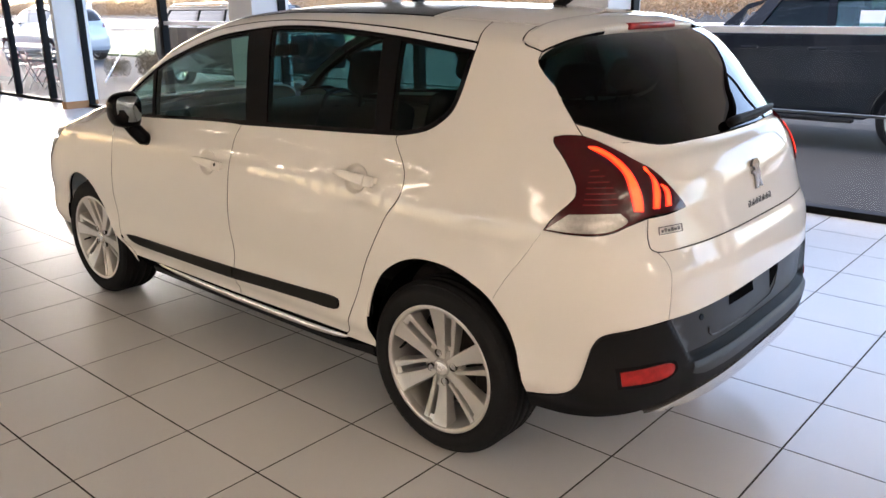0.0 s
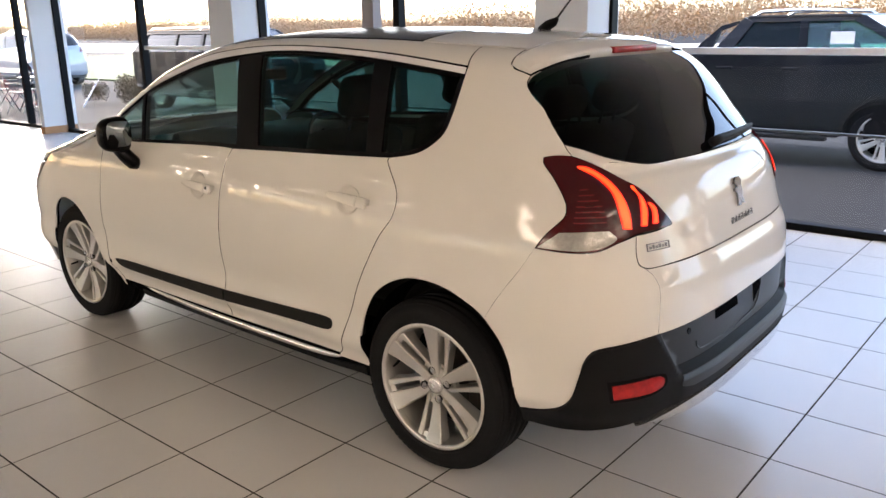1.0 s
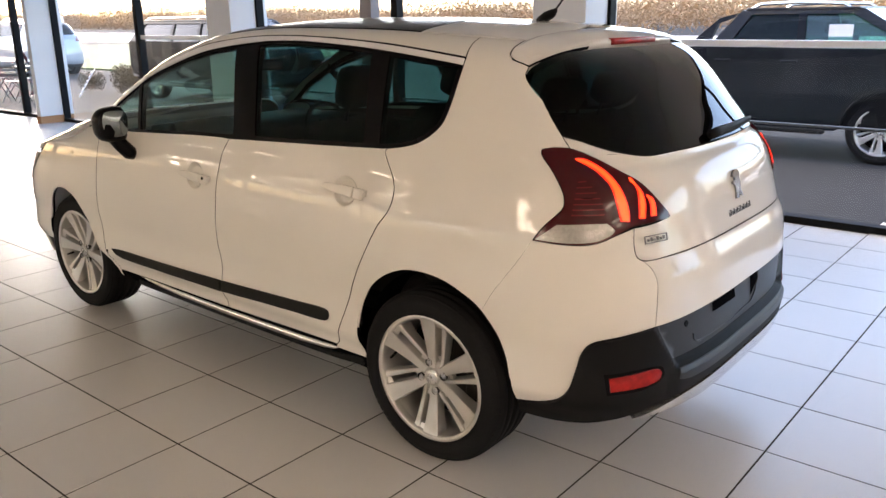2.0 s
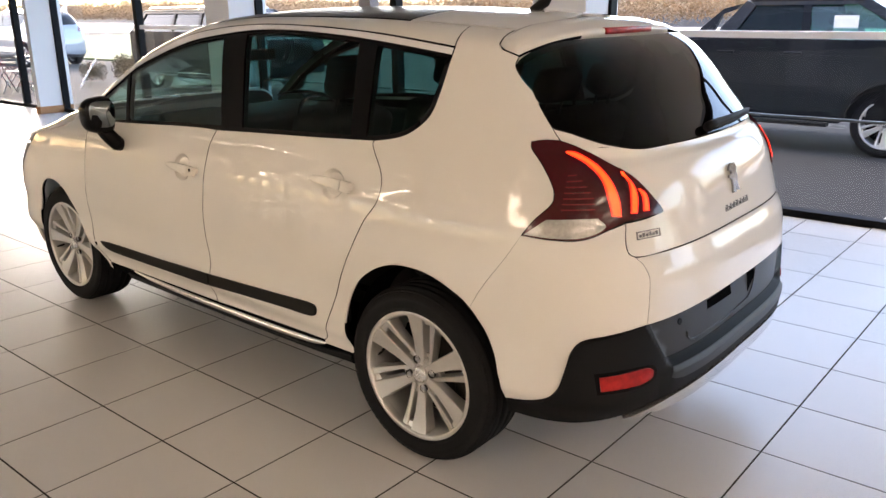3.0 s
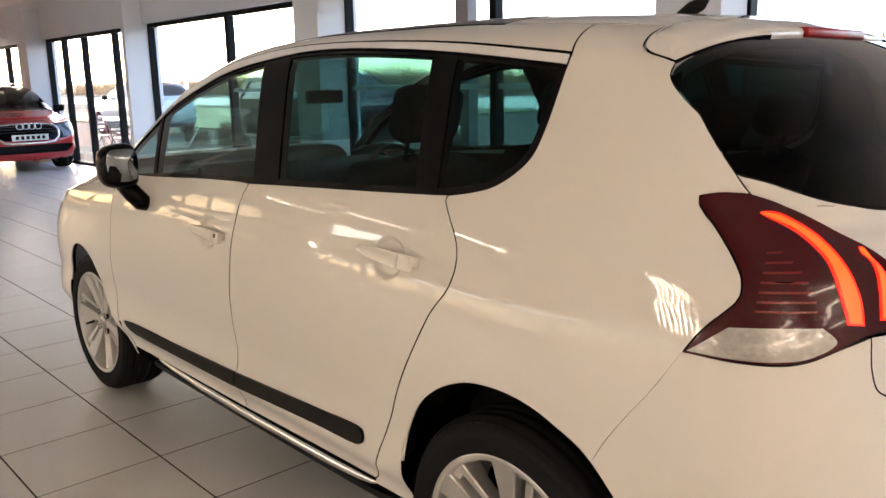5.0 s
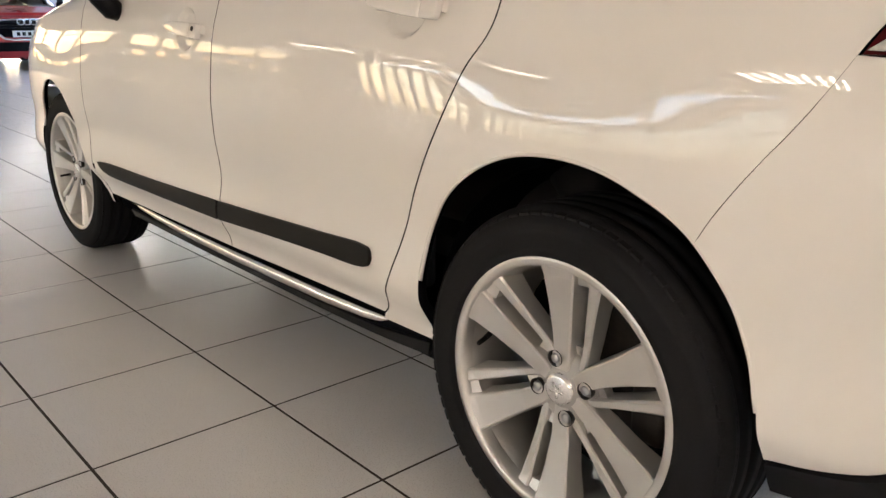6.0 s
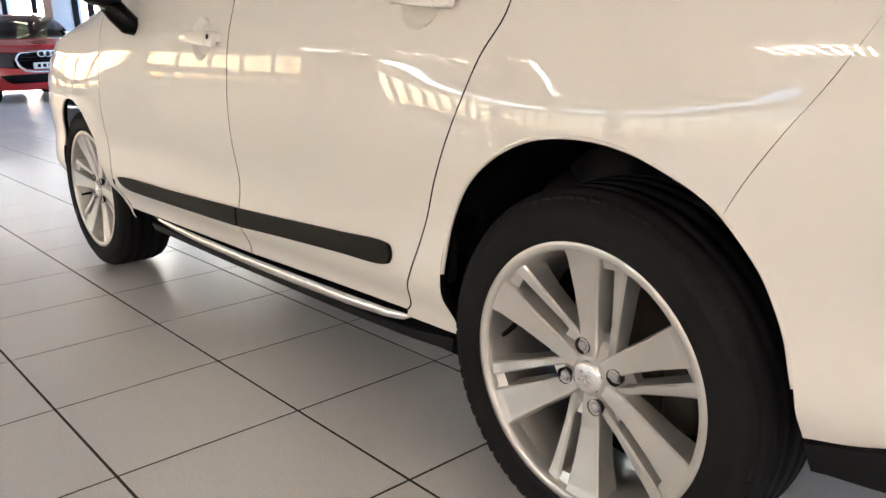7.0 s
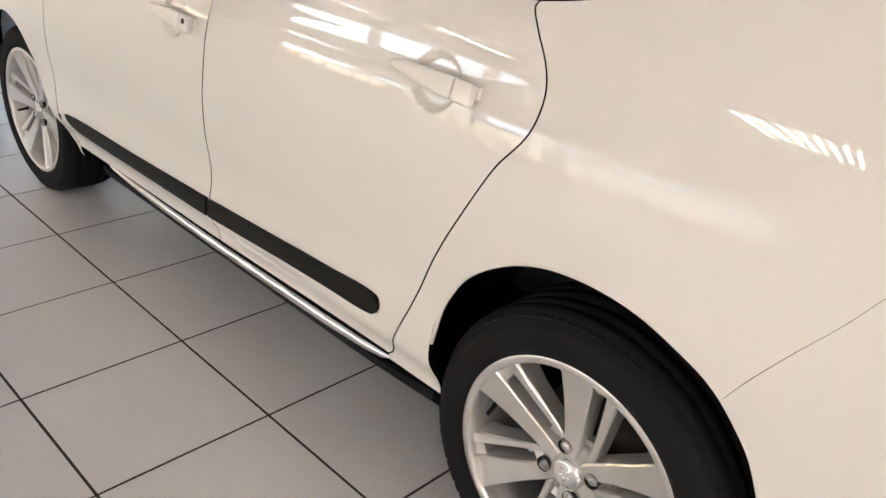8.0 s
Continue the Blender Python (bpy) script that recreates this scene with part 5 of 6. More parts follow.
# ceiling lamps in rows; those past the first eight are added fill light
lamp = thing("ceiling_light", "long white fluorescent ceiling light, some added as fill", "ceiling light", group="rows of ceiling lights")
b = bmesh.new()
box(b, -0.066, 0.066, -1.05, 1.05, 0.0, 0.05, 0.006)
part("housing", b, rail_white, lamp, "white metal housing")
b = bmesh.new()
box(b, -0.055, 0.055, -1.02, 1.02, -0.025, 0.001)
part("diffuser", b, lamp_glow, lamp, "glowing white diffuser")
row_and_fill_spots = [(0.55 + 0.36 * i, 10.2) for i in range(8)] + [(x, 11.0) for x in (10.0, 14.0, 18.0)] + [(x, y) for y in (1.5, 5.0, 8.5) for x in (-7.5, -6.0, -4.5)]
for j, (x, y) in enumerate(row_and_fill_spots):
    m = Matrix.Translation((x, y, CEIL - 0.052))
    if j == 0:
        lamp.matrix_basis = m
    else:
        copy_thing(lamp, m)


# ---- other cars ----
def parked_car(name, label, paint, m, front_face=False, lit=False):
    """A car seen at a distance: painted panels, glass, lamps and four wheels."""
    c = thing(name, label, "car", m)
    tail_low = tail_both([(TAIL_MID, 1.258, 1)] + GLASS_LOW[1:] + [(-0.502, 1.351, 1), (-0.542, 1.302, 1), (-0.46, 1.20), (-0.44, 0.95, 1), (-0.36, 0.80), (-0.254, 0.660, 1), (-0.330, 0.525), (-0.372, 0.348, 1), (-0.40, 0.29, 1), (TAIL_MID, 0.34, 1)])
    panel("body", [quarter, rear_door, front_door, fender, rail], paint, c, sides=both, du=0.12, dv=0.05, depth=0.012, edge=liner)
    panel("tail_panel", [tail_low], paint, c, sides=(1,), du=0.12, dv=0.05)
    panel("roof_panel", [(-0.25, 1.70, 1), (-0.03, 1.785, 1), (1.42, 1.790, 1), (1.5, 1.86), (1.55, 2.0, 1), (-0.14, 2.0, 1), (-0.22, 1.85)], paint, c, sides=both, gap=0, du=0.15, dv=0.05)
    panel("bonnet", [(2.56, 1.40, 1), (2.63, 1.20), (2.82, 1.08), (3.0, 0.97), (3.25, 1.0), (3.6, 1.05), (NOSE_MID, 1.10, 1), (NOSE_MID, 1.6, 1), (NOSE_MID, 1.97, 1), (3.30, 2.0, 1), (2.58, 2.0, 1), (2.55, 1.7)], paint, c, sides=both, gap=0.002, du=0.12, dv=0.05)
    panel("front_bumper", [(3.11, 0.24, 1), (3.17, 0.62), (3.16, 0.72, 1), (3.55, 0.66), (NOSE_MID, 0.62, 1), (NOSE_MID, 0.22, 1)], paint, c, sides=both, gap=0.002, du=0.12, dv=0.05)
    panel("side_glass", [clip_pane(leaning(-1, -1), leaning(1.10, 1.19)), clip_pane(leaning(1.14, 1.24), leaning(3, 3))], dark_glass, c, "dark side windows", sides=both, gap=0, depth=0)
    panel("windscreen", [(1.44, 1.790, 1), (1.853, 1.742), (2.26, 1.672), (2.42, 1.60, 1), (2.50, 1.75), (2.54, 2.0, 1), (1.565, 2.0, 1), (1.51, 1.86)], dark_glass, c, "dark windscreen", sides=both, gap=0, depth=0)
    panel("tail_glass", tail_both([(TAIL_MID, 1.262, 1)] + GLASS_LOW[1:] + [corner(GLASS_SIDE[0])] + GLASS_SIDE[1:] + [(-0.36, 1.745), (TAIL_MID, 1.765, 1)]), dark_glass, c, "dark tail window", depth=0)
    for s in both:
        panel("tail_lamp", lamp_outline, reflector_red, c, "red tail lamp", sides=(s,), lift=0.008, depth=0.02)
        panel("headlamp", [(3.17, 0.73, 1), (3.02, 0.94, 1), (3.25, 0.98), (3.56, 0.97, 1), (3.5, 0.80), (3.52, 0.70, 1), (3.4, 0.69)], smoked_lens, c, "smoked headlamp", sides=(s,), gap=0.003)
        panel("sill", [(0.38, 0.31, 1), (2.27, 0.31, 1), (2.25, 0.20, 1), (0.40, 0.20, 1)], plastic, c, "black sill", sides=(s,), lift=-0.005)
        b = bmesh.new()
        tube(b, [(-0.1, s * 0.60, 1.585), (0.0, s * 0.60, 1.63), (0.5, s * 0.60, 1.655), (1.1, s * 0.60, 1.65), (1.25, s * 0.60, 1.60)], 0.016, 8)
        part("roof_bar", b, satin_trim, c, "satin roof bar", True)
        b = bmesh.new()
        box(b, 1.96, 2.08, s * 0.93 - 0.09, s * 0.93 + 0.09, 1.08, 1.22, 0.03)
        part("door_mirror", b, gloss_black, c, "", True)
    panel("grille", [(3.54, 0.66, 1), (3.52, 0.80), (3.58, 0.96, 1), (NOSE_MID, 1.07, 1), (NOSE_MID, 0.63, 1)], gloss_black, c, "black front grille", sides=both, gap=0.002)
    b = bmesh.new()
    box(b, -0.70, 3.2, -0.70, 0.70, 0.24, 0.92)
    part("dark_cabin", b, cabin, c, "dark cabin and floor pan")
    if front_face:
        half = [on_skin(u, v, 0.012) for u, v in ((3.80, 1.0), (3.62, 0.985), (3.57, 0.93), (3.55, 0.85), (3.60, 0.70), (3.68, 0.60), (3.80, 0.575))]
        frame_line = half + [Vector((p.x, -p.y, p.z)) for p in half[::-1]]
        part("grille_surround", tube(bmesh.new(), frame_line + [half[0]], 0.020, 8), satin_trim, c, "silver grille surround", True)
        panel("lower_intake", [(3.30, 0.50, 1), (3.60, 0.52), (NOSE_MID, 0.52, 1), (NOSE_MID, 0.36, 1), (3.45, 0.36, 1)], gloss_black, c, "black lower intake", sides=both, gap=0, lift=0.006)
        b = bmesh.new()
        box(b, 3.665, 3.69, -0.26, 0.26, 0.60, 0.71, 0.003)
        part("number_plate", b, plate_white, c, "white number plate")
        for i in range(6):
            part("plate_bar", boxed(3.69, 3.693, -0.21 + i * 0.075, -0.165 + i * 0.075, 0.625, 0.685), molding_black, c, "dark plain bar on the plate")
        b = bmesh.new()
        for i in range(4):
            g = bmesh.new()
            lathe(g, [(0.045, 0.0), (0.052, 0.006), (0.059, 0.0), (0.052, -0.006), (0.045, 0.0)], 24, axis="z")
            bmesh.ops.transform(g, matrix=Matrix.Translation((3.675, (i - 1.5) * 0.085, 0.86)) @ pose(0, 0, 0, 0, 90, 0), verts=g.verts)
            me = bpy.data.meshes.new("ring")
            g.to_mesh(me)
            b.from_mesh(me)
            bpy.data.meshes.remove(me)
            g.free()
        part("emblem", b, chrome, c, "plain chrome ring shapes")
        b = bmesh.new()
        for i in range(5):
            box(b, 3.615, 3.645, -0.42, 0.42, 0.75 + i * 0.05, 0.757 + i * 0.05)
        part("grille_bars", b, plastic_grey, c)
    for i, s in ((0, 1), (1, 1), (0, -1), (1, -1)):
        w = copy_thing(wheel, Matrix.Translation((WHEEL_XS[i], s * WHEEL_YS[i], HUB_Z)) @ (Matrix.Rotation(math.pi, 4, "Z") if s < 0 else Matrix()))
        w.parent = c
    return c


def scaled(x, y, z, turn, sx, sy, sz):
    return Matrix.Translation((x, y, z)) @ Matrix.Rotation(radians(turn), 4, "Z") @ Matrix.Diagonal((sx, sy, sz, 1))


OUT_Z = -0.08


def pickup(name, label, paint, m, bed=True):
    """A tall car with its front axle at x = 0: sides with wheel arches, bonnet and a cab with real window openings; with a load bed and sport hoop, or with an estate's long roof."""
    c = thing(name, label, "pickup" if bed else "car", m)
    belt_z, base, back = (1.31, 3.22, 4.38) if bed else (1.31, 2.75, 3.62)
    roof_end, foot = (-1.72, -2.10) if bed else (-3.22, -3.58)

    def side_y(z):
        return 0.925 - 0.40 * max(0.0, z - belt_z) - 0.10 * max(0.0, 0.75 - z) - 0.02 * max(0.0, z - 1.0)

    def plate(outline, thick, lift=0.0, s=1):
        """An outline of (x, z) laid on the side of the body and thickened inwards."""
        b = bmesh.new()
        outer = [b.verts.new((x, s * (side_y(z) + lift), z)) for x, z in outline]
        inner = [b.verts.new((x, s * (side_y(z) + lift - thick), z)) for x, z in outline]
        b.faces.new(outer)
        b.faces.new(inner[::-1])
        n = len(outline)
        for k in range(n):
            b.faces.new((outer[k], inner[k], inner[(k + 1) % n], outer[(k + 1) % n]))
        bmesh.ops.triangulate(b, faces=[f for f in b.faces if len(f.verts) > 4])
        bmesh.ops.recalc_face_normals(b, faces=b.faces)
        return b

    def arch(x0, r, n=12):
        return [(x0 + r * math.cos(math.pi * k / n), 0.40 + r * math.sin(math.pi * k / n)) for k in range(n + 1)]

    def across(x0, x1, z0, z1, half, bevel=0.03):
        return boxed(x0, x1, -half, half, z0, z1, bevel)

    lower = [(0.90, 0.45), (0.93, 0.80), (0.90, 1.05), (0.80, 1.17), (0.45, 1.25), (0.30, belt_z), (-0.9, belt_z), (foot, belt_z), (foot - 0.03, 1.29), (0.02 - back, 1.29), (-back, 0.80), (0.06 - back, 0.55), (-base - 0.45, 0.50)] \
        + arch(-base, 0.44)[::-1] + [(-base + 0.47, 0.36), (-0.50, 0.36)] + arch(0.0, 0.44)[::-1] + [(0.46, 0.42)]
    roof_z = 1.76
    for s in both:
        side = part("body_side", plate(lower, 0.06, 0.0, s), paint, c)
        part("shoulder_line", plate([(0.70, 1.10), (0.30, 1.14), (0.02 - back, 1.12), (0.02 - back, 1.09), (0.30, 1.11)], 0.02, 0.010, s), paint, side)
        # black strips laid on the unbroken side, as shade of the door gaps
        for x in (-0.42, -1.28, -2.12):
            part("shut_line", plate([(x, 0.42), (x + 0.012, 0.42), (x + 0.012, belt_z - 0.01), (x, belt_z - 0.01)], 0.01, 0.002, s), liner, side, "black strip for a shaded door gap")
        for x in (-1.18, -1.98):
            part("door_handle", boxed(x, x + 0.20, s * 0.925 - 0.02, s * 0.925 + 0.03, 1.14, 1.17, 0.008), black_paint, side)
        part("arch_trim", plate([(p[0], p[1]) for p in arch(0.0, 0.49)] + [(p[0], p[1]) for p in arch(0.0, 0.44)[::-1]], 0.03, 0.012, s), plastic, side, "black arch trim")
        part("arch_trim", plate([(p[0], p[1]) for p in arch(-base, 0.49)] + [(p[0], p[1]) for p in arch(-base, 0.44)[::-1]], 0.03, 0.012, s), plastic, side, "black arch trim")
        part("side_step", boxed(-2.6, -0.6, s * 0.90 - 0.08, s * 0.90 + 0.04, 0.32, 0.37, 0.015), plastic, c, "black side step")
        part("front_pillar", plate([(0.42, belt_z - 0.01), (0.26, belt_z - 0.01), (-0.46, 1.70), (-0.50, roof_z), (-0.36, roof_z)], 0.05, 0.0, s), paint, c)
        part("roof_edge", plate([(-0.36, roof_z), (-0.50, 1.70), (roof_end + 0.10, 1.70), (roof_end, roof_z)], 0.05, 0.0, s), paint, c)
        part("middle_pillar", plate([(-0.92, belt_z - 0.01), (-1.02, belt_z - 0.01), (-1.06, 1.70), (-0.97, 1.70)], 0.05, -0.002, s), gloss_black, c)
        part("rear_pillar", plate([(foot + 0.24, belt_z - 0.01), (foot, belt_z - 0.01), (roof_end - 0.02, roof_z), (roof_end + 0.10, 1.70)], 0.05, 0.0, s), paint, c)
        part("front_side_glass", plate([(0.26, belt_z), (-0.92, belt_z), (-0.97, 1.70), (-0.46, 1.70)], 0.004, -0.03, s), green_glass if bed else dark_glass, c, "tinted side window")
        part("rear_side_glass", plate([(-1.02, belt_z), (foot + 0.24, belt_z), (roof_end + 0.10, 1.70), (-1.06, 1.70)], 0.004, -0.03, s), privacy_glass if bed else dark_glass, c, "dark rear side window")
        if not bed:
            part("rear_door_pillar", plate([(-1.92, belt_z - 0.01), (-2.02, belt_z - 0.01), (-2.02, 1.70), (-1.94, 1.70)], 0.05, -0.002, s), gloss_black, c)
        else:
            part("sport_hoop", plate([(-2.12, belt_z - 0.02), (-2.40, belt_z - 0.02), (-2.02, 1.66), (-1.80, 1.72), (-1.86, 1.66), (-2.02, 1.60)], 0.07, -0.02, s), gloss_black, c, "black sport hoop behind the cab")
        part("roof_bar", tube(bmesh.new(), [(-0.52, s * 0.66, roof_z), (-0.60, s * 0.66, roof_z + 0.055), (-1.1, s * 0.66, roof_z + 0.075), (roof_end + 0.17, s * 0.66, roof_z + 0.06), (roof_end + 0.06, s * 0.66, roof_z)], 0.022, 8), satin_trim, c, "satin silver roof rail", True)
        part("door_mirror", boxed(0.02, 0.14, s * 1.02 - 0.11, s * 1.02 + 0.11, 1.24, 1.42, 0.04), gloss_black, c)
        part("headlamp", boxed(0.70, 0.91, s * 0.74 - 0.16, s * 0.74 + 0.16, 0.88, 1.06, 0.03), smoked_lens, c, "smoked headlamp")
        part("tail_lamp", boxed(-back - 0.03, 0.04 - back, s * 0.84 - 0.07, s * 0.84 + 0.07, 0.86, 1.24, 0.02), reflector_red, c, "red tail lamp")
    b = across(roof_end + 0.02, -0.40, roof_z - 0.03, roof_z + 0.02, 0.74, 0.02)
    part("roof_panel", b, paint, c)
    b = bmesh.new()
    quad = [(0.40, 0.86, belt_z - 0.02), (0.40, -0.86, belt_z - 0.02), (-0.40, -0.72, roof_z), (-0.40, 0.72, roof_z)]
    b.faces.new([b.verts.new(p) for p in quad])
    part("windscreen", b, green_glass, c, "green-tinted windscreen")
    b = bmesh.new()
    b.faces.new([b.verts.new(p) for p in ((foot + 0.02, 0.84, belt_z), (foot + 0.02, -0.84, belt_z), (roof_end - 0.02, -0.70, roof_z - 0.04), (roof_end - 0.02, 0.70, roof_z - 0.04))])
    part("cab_rear_glass", b, privacy_glass, c, "dark rear window of the cab")
    b = slab(bmesh.new(), [(0.30, 1.29), (0.45, 1.24), (0.80, 1.16), (0.88, 1.05), (0.80, 0.95), (0.30, 0.95)], 1.72, Matrix.Translation((0, 0.86, 0)))
    part("bonnet", b, paint, c)
    part("grille", across(0.84, 0.93, 0.72, 1.02, 0.56, 0.02), gloss_black, c, "black front grille")
    part("front_bumper", across(0.74, 0.97, 0.42, 0.72, 0.84, 0.05), plastic, c, "dark front bumper")
    part("tailgate", across(-back, 0.07 - back, 0.62, 1.29, 0.86, 0.02), paint, c)
    part("rear_bumper", across(-back - 0.10, 0.08 - back, 0.48, 0.62, 0.84, 0.03), steel, c, "steel rear bumper")
    if bed:
        part("bed_floor", across(-4.32, -2.16, 0.80, 0.86, 0.84, 0.0), plastic, c)
    part("cab_tub", across(foot - 0.03, 0.30, 0.42, 1.10, 0.80, 0.03), cabin, c, "dark cab floor and dashboard")
    part("chassis", across(0.18 - back, 0.75, 0.36, 0.46, 0.55, 0.0), liner, c, "dark chassis")
    for x, y in ((-0.72, 0.38), (-0.72, -0.38), (-1.62, 0.38), (-1.62, -0.38)):
        b = boxed(x - 0.12, x + 0.06, y - 0.24, y + 0.24, 1.0, 1.44, 0.05)
        box(b, x - 0.12, x - 0.02, y - 0.12, y + 0.12, 1.46, 1.62, 0.04)
        part("seat_back", b, seat_cloth, c, "dark seat back", True)
    for x in (0.0, -base):
        for s in both:
            w = copy_thing(wheel, Matrix.Translation((x, s * 0.78, 0.38)) @ (Matrix.Rotation(math.pi, 4, "Z") if s < 0 else Matrix()) @ Matrix.Diagonal((1.12, 1.0, 1.12, 1)))
            w.parent = c
    return c


pickup("pickup_truck", "dark blue-black double-cab pickup parked outside the glass", black_paint, scaled(0.10, -8.23, OUT_Z, 180, 1, 1, 1))
pickup("dark_suv", "dark blue-black estate car parked outside the glass", black_paint, scaled(12.3, -8.33, OUT_Z, 180, 1, 1, 0.97), bed=False)
parked_car("silver_car", "silver car parked out by the road", silver_paint, scaled(25.7, -10.2, OUT_Z, 6, 1.02, 1.06, 1.10))
parked_car("red_car", "bright red compact car facing the aisle", red_paint, scaled(18.2, -2.50, 0.0, 180, 1.02, 1.18, 0.97), front_face=True)

# ---- outside ----
def sheet(name, x0, x1, y0, y1, z, mat, label, cat, kind="structure"):
    b = bmesh.new()
    b.faces.new([b.verts.new(p) for p in ((x0, y0, z), (x1, y0, z), (x1, y1, z), (x0, y1, z))])
    return tagged(part(name, b, mat), label, cat, kind=kind)


ground = bmesh.new()
box(ground, -700, 700, -700, -3.95, -0.5, OUT_Z)
box(ground, -700, 700, 13.25, 700, -0.5, OUT_Z)
box(ground, -700, -9.25, -3.95, 13.25, -0.5, OUT_Z)
box(ground, 22.25, 700, -3.95, 13.25, -0.5, OUT_Z)
tagged(part("ground", ground, asphalt), "grey asphalt forecourt reaching the horizon", "ground", kind="structure")
b = bmesh.new()
box(b, 26, 56, -32, -12.5, OUT_Z - 0.1, OUT_Z + 0.06)
tagged(part("lawn", b, grass_mat), "green lawn beside the road", "lawn", kind="structure")
b = bmesh.new()
box(b, -300, 300, -62, -34, OUT_Z - 0.1, OUT_Z + 0.02)
tagged(part("road", b, road_pale), "pale sunlit road", "road", kind="structure")

rng = random.Random(5)


def twig_clump(verts, faces, c, r, h, n, long=(0.06, 0.16), wide=(0.02, 0.05)):
    """Many small crossing leaf-like slivers round a centre."""
    for _ in range(n):
        a, e = rng.uniform(0, 2 * math.pi), rng.uniform(-1, 1)
        q = rng.random() ** 0.5
        p = Vector((c[0] + r * q * math.cos(a) * math.sqrt(1 - e * e * 0.6), c[1] + r * q * math.sin(a) * math.sqrt(1 - e * e * 0.6), c[2] + h * e * q))
        d = Vector((rng.gauss(0, 1), rng.gauss(0, 1), rng.gauss(0.4, 1))).normalized() * r * rng.uniform(*long)
        o = d.orthogonal().normalized() * r * rng.uniform(*wide)
        i = len(verts)
        verts += [p - d, p + o, p + d, p - o]
        faces.append((i, i + 1, i + 2, i + 3))


def stuff(name, verts, faces, mat, label, cat):
    me = bpy.data.meshes.new(name)
    me.from_pydata([tuple(v) for v in verts], [], faces)
    me.materials.append(mat)
    return tagged(new(name, me), label, cat, kind="stuff")


verts, faces = [], []
for _ in range(1300):
    x = rng.uniform(-120, 330)
    y = -rng.uniform(68, 120) - 0.10 * max(0, x)
    h = rng.uniform(1.5, 3.0) * (1 + 0.3 * math.sin(x * 0.05))
    twig_clump(verts, faces, (x, y, h * 0.8), rng.uniform(1.8, 3.6), h, 200, (0.04, 0.11), (0.015, 0.035))
stuff("woodland", verts, faces, twig_mat, "bare orange-brown winter trees along the horizon", "trees")
for (x, y, r) in ((16.4, -7.75, 0.50), (17.0, -7.95, 0.46), (17.9, -7.45, 0.34)):
    verts, faces = [], []
    twig_clump(verts, faces, (x, y, r * 0.6), r, r * 0.75, 2600, (0.03, 0.08), (0.012, 0.03))
    stuff("shrub", verts, faces, bush_mat, "low brown-green shrub by the lawn", "shrub")


# ---- loose things outside the doorway ----
chair = thing("folding_chair", "grey metal folding chair on the forecourt", "chair", scaled(17.6, -5.75, OUT_Z, 20, 1, 1, 1), group="chairs outside the doorway")
for s in (-0.2, 0.2):
    part("leg", tube(bmesh.new(), [(-0.24, s, 0.0), (0.18, s, 0.46)], 0.012, 8), rail_grey, chair)
    part("leg", tube(bmesh.new(), [(0.22, s, 0.0), (-0.10, s, 0.46), (-0.24, s, 0.86)], 0.012, 8), rail_grey, chair)
for k in range(5):
    part("seat_slat", boxed(-0.16 + k * 0.075, -0.10 + k * 0.075, -0.2, 0.2, 0.455, 0.470, 0.003), rail_grey, chair)
for z in (0.62, 0.72, 0.82):
    x = -0.10 - 0.14 * (z - 0.46) / 0.40
    part("back_slat", boxed(x - 0.012, x + 0.006, -0.2, 0.2, z - 0.025, z + 0.025, 0.003), rail_grey, chair)
for x, y, turn in ((18.5, -5.35, 200), (19.3, -6.2, 80), (17.0, -5.2, 300)):
    copy_thing(chair, scaled(x, y, OUT_Z, turn, 1, 1, 1))
table = thing("bistro_table", "small round grey metal table", "table", scaled(18.2, -6.1, OUT_Z, 0, 1, 1, 1))
part("tabletop", lathe(bmesh.new(), [(0.0, 0.72), (0.34, 0.72), (0.35, 0.715), (0.35, 0.70), (0.0, 0.70)], 32, axis="z"), rail_grey, table)
part("stem", tube(bmesh.new(), [(0, 0, 0.02), (0, 0, 0.70)], 0.025, 10), rail_grey, table)
part("base", lathe(bmesh.new(), [(0.0, 0.03), (0.20, 0.015), (0.22, 0.0), (0.0, 0.0)], 24, axis="z"), rail_grey, table)
rack = thing("plant_rack", "white leaning ladder rack beside the shrubs", "rack", scaled(17.0, -6.95, OUT_Z, 60, 0.8, 0.8, 0.6))
for s in (-0.22, 0.22):
    part("rail", tube(bmesh.new(), [(0.35, s, 0.0), (-0.15, s, 1.05)], 0.018, 8), rail_white, rack)
for k in range(6):
    part("rung", boxed(0.30 - 0.075 * k, 0.34 - 0.075 * k, -0.22, 0.22, 0.10 + 0.16 * k, 0.125 + 0.16 * k, 0.003), rail_white, rack)
for x, y in ((60, -27), (72, -34)):
    sign = thing("road_sign", "small white road sign on a post", "sign", scaled(x, y, OUT_Z, 30, 1, 1, 1), group="signs by the road")
    part("post", tube(bmesh.new(), [(0, 0, 0), (0, 0, 1.7)], 0.04, 8), steel, sign)
    part("board", boxed(-0.02, 0.02, -0.35, 0.35, 1.5, 2.2, 0.005), plate_white, sign)
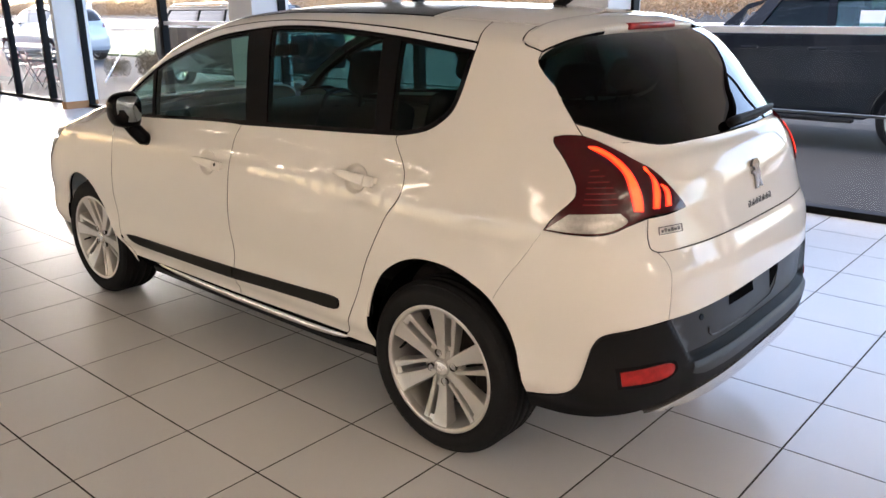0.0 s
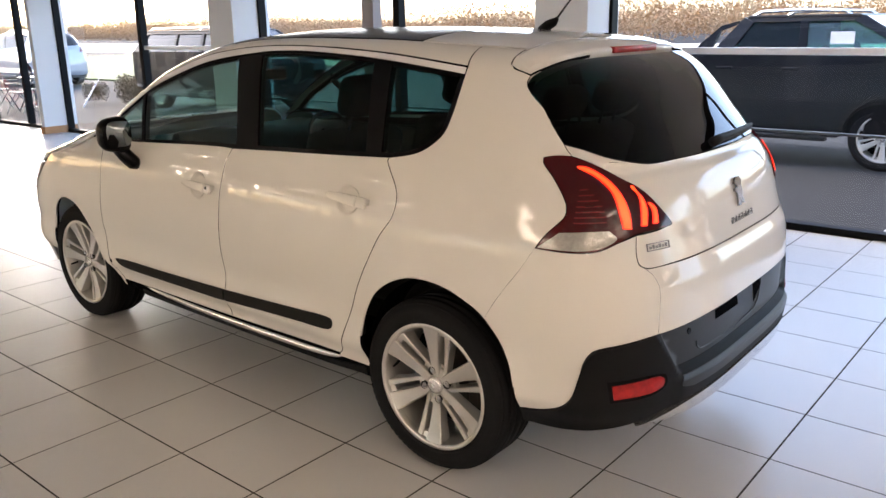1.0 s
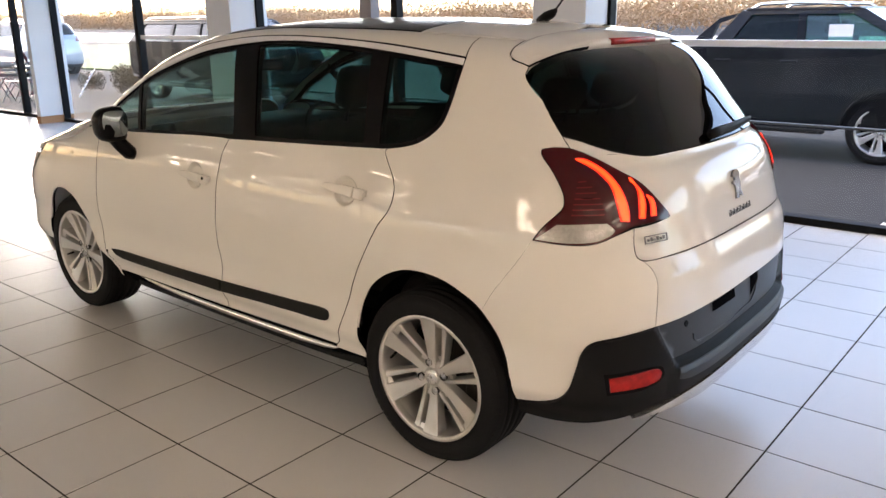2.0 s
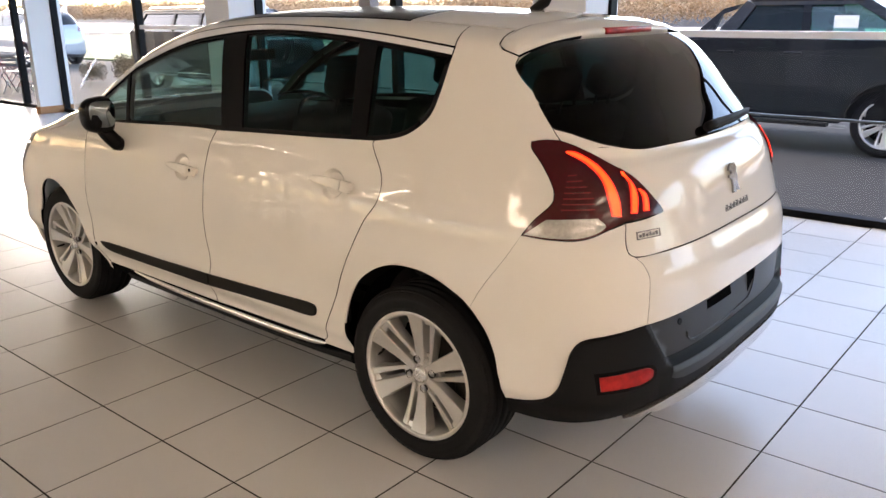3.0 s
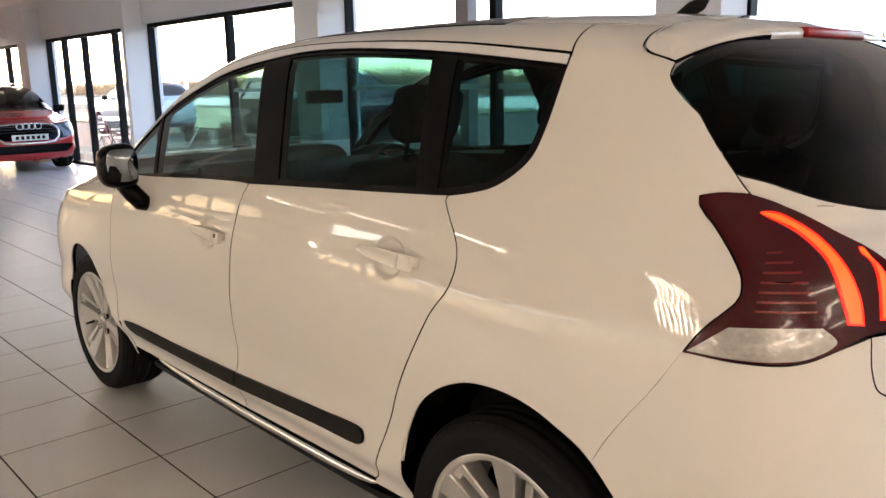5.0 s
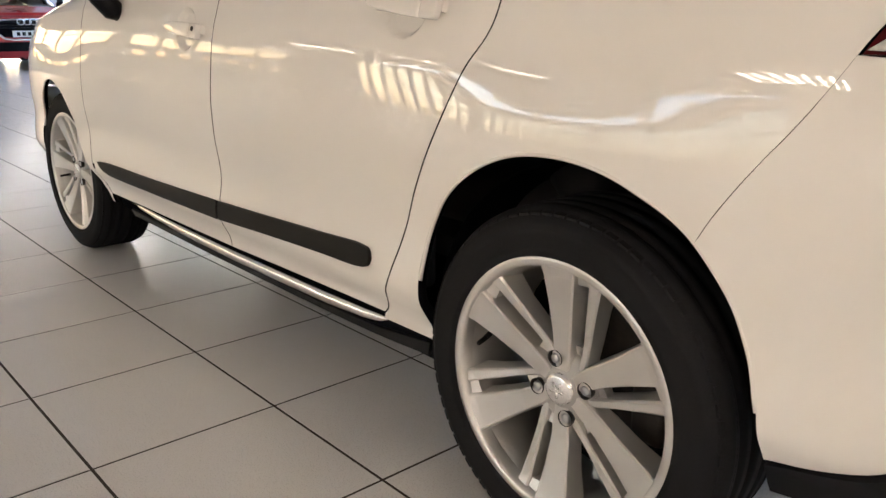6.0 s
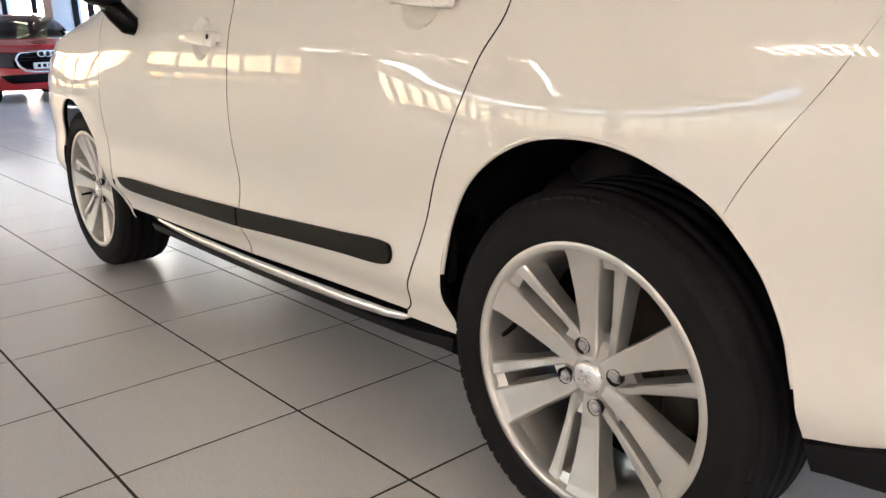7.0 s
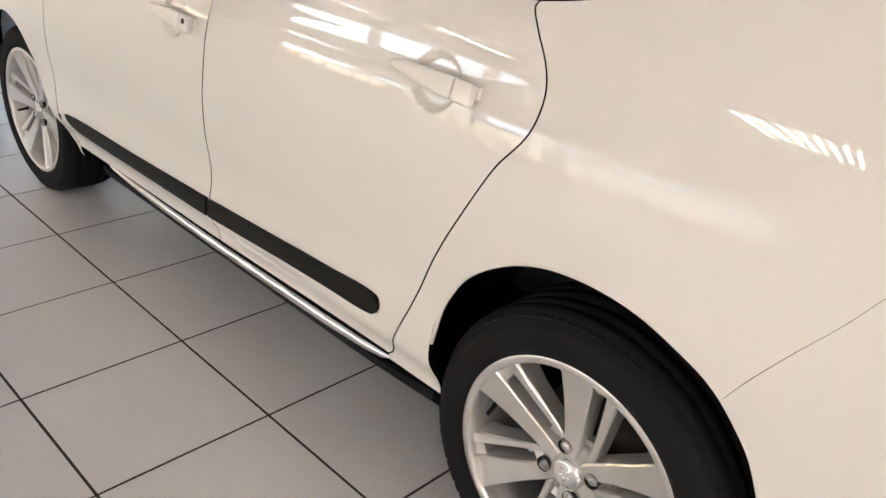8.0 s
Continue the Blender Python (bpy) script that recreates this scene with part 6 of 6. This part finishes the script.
paper = thing("window_paper", "white paper sheet behind the side window", "paper", scaled(0.66, -7.40, 1.22, 0, 1, 1, 1))
part("sheet", boxed(-0.13, 0.13, -0.002, 0.002, 0.0, 0.28), plate_white, paper)


# ---- floor tiles ----
def tile_mesh(size, drop, edge):
    a, c = size / 2, size / 2 - edge
    v = [(x * a, y * a, -0.004) for x, y in ((-1, -1), (1, -1), (1, 1), (-1, 1))] + [(x * c, y * c, 0.0) for x, y in ((-1, -1), (1, -1), (1, 1), (-1, 1))]
    f = [(4, 5, 6, 7)] + [(i, (i + 1) % 4, 4 + (i + 1) % 4, 4 + i) for i in range(4)]
    return v, f


tv, tf = tile_mesh(PITCH - 0.0062, 0.004, 0.001)
tile_data = bpy.data.meshes.new("floor_tile")
tile_data.from_pydata(tv, [], tf)
tile_data.materials.append(tile_face)
cs, sn = math.cos(SKEW), math.sin(SKEW)
near, far = [], []
for i in range(-24, 54):
    for j in range(-14, 30):
        x, y = GX + PITCH * (cs * (i + 0.5) - sn * (j + 0.5)), GY + PITCH * (sn * (i + 0.5) + cs * (j + 0.5))
        if not (ROOM[0] - 0.1 < x < ROOM[1] + 0.1 and ROOM[2] - 0.2 < y < ROOM[3] + 0.2):
            continue
        (near if -1.9 < x < 3.7 and -3.7 < y < 2.2 else far).append((x, y))
near.sort(key=lambda p: math.dist(p, (0.4, 0.8)))
far += near[300:]
for x, y in near[:300]:
    ob = new("floor_tile", tile_data)
    ob.matrix_world = Matrix.Translation((x, y, rng.uniform(-0.0003, 0.0003))) @ Matrix.Rotation(SKEW, 4, "Z")
    ob.parent = floor_ob
verts, faces = [], []
for x, y in far:
    k = len(verts)
    verts += [(x + cs * p[0] - sn * p[1], y + sn * p[0] + cs * p[1], p[2]) for p in tv]
    faces += [tuple(k + q for q in f) for f in tf]
me = bpy.data.meshes.new("floor_tiles")
me.from_pydata(verts, [], faces)
me.materials.append(tile_joined)
rest = new("floor_tiles", me)
rest.parent = floor_ob
tagged(rest, "pale grey floor tiles", kind="stuff")
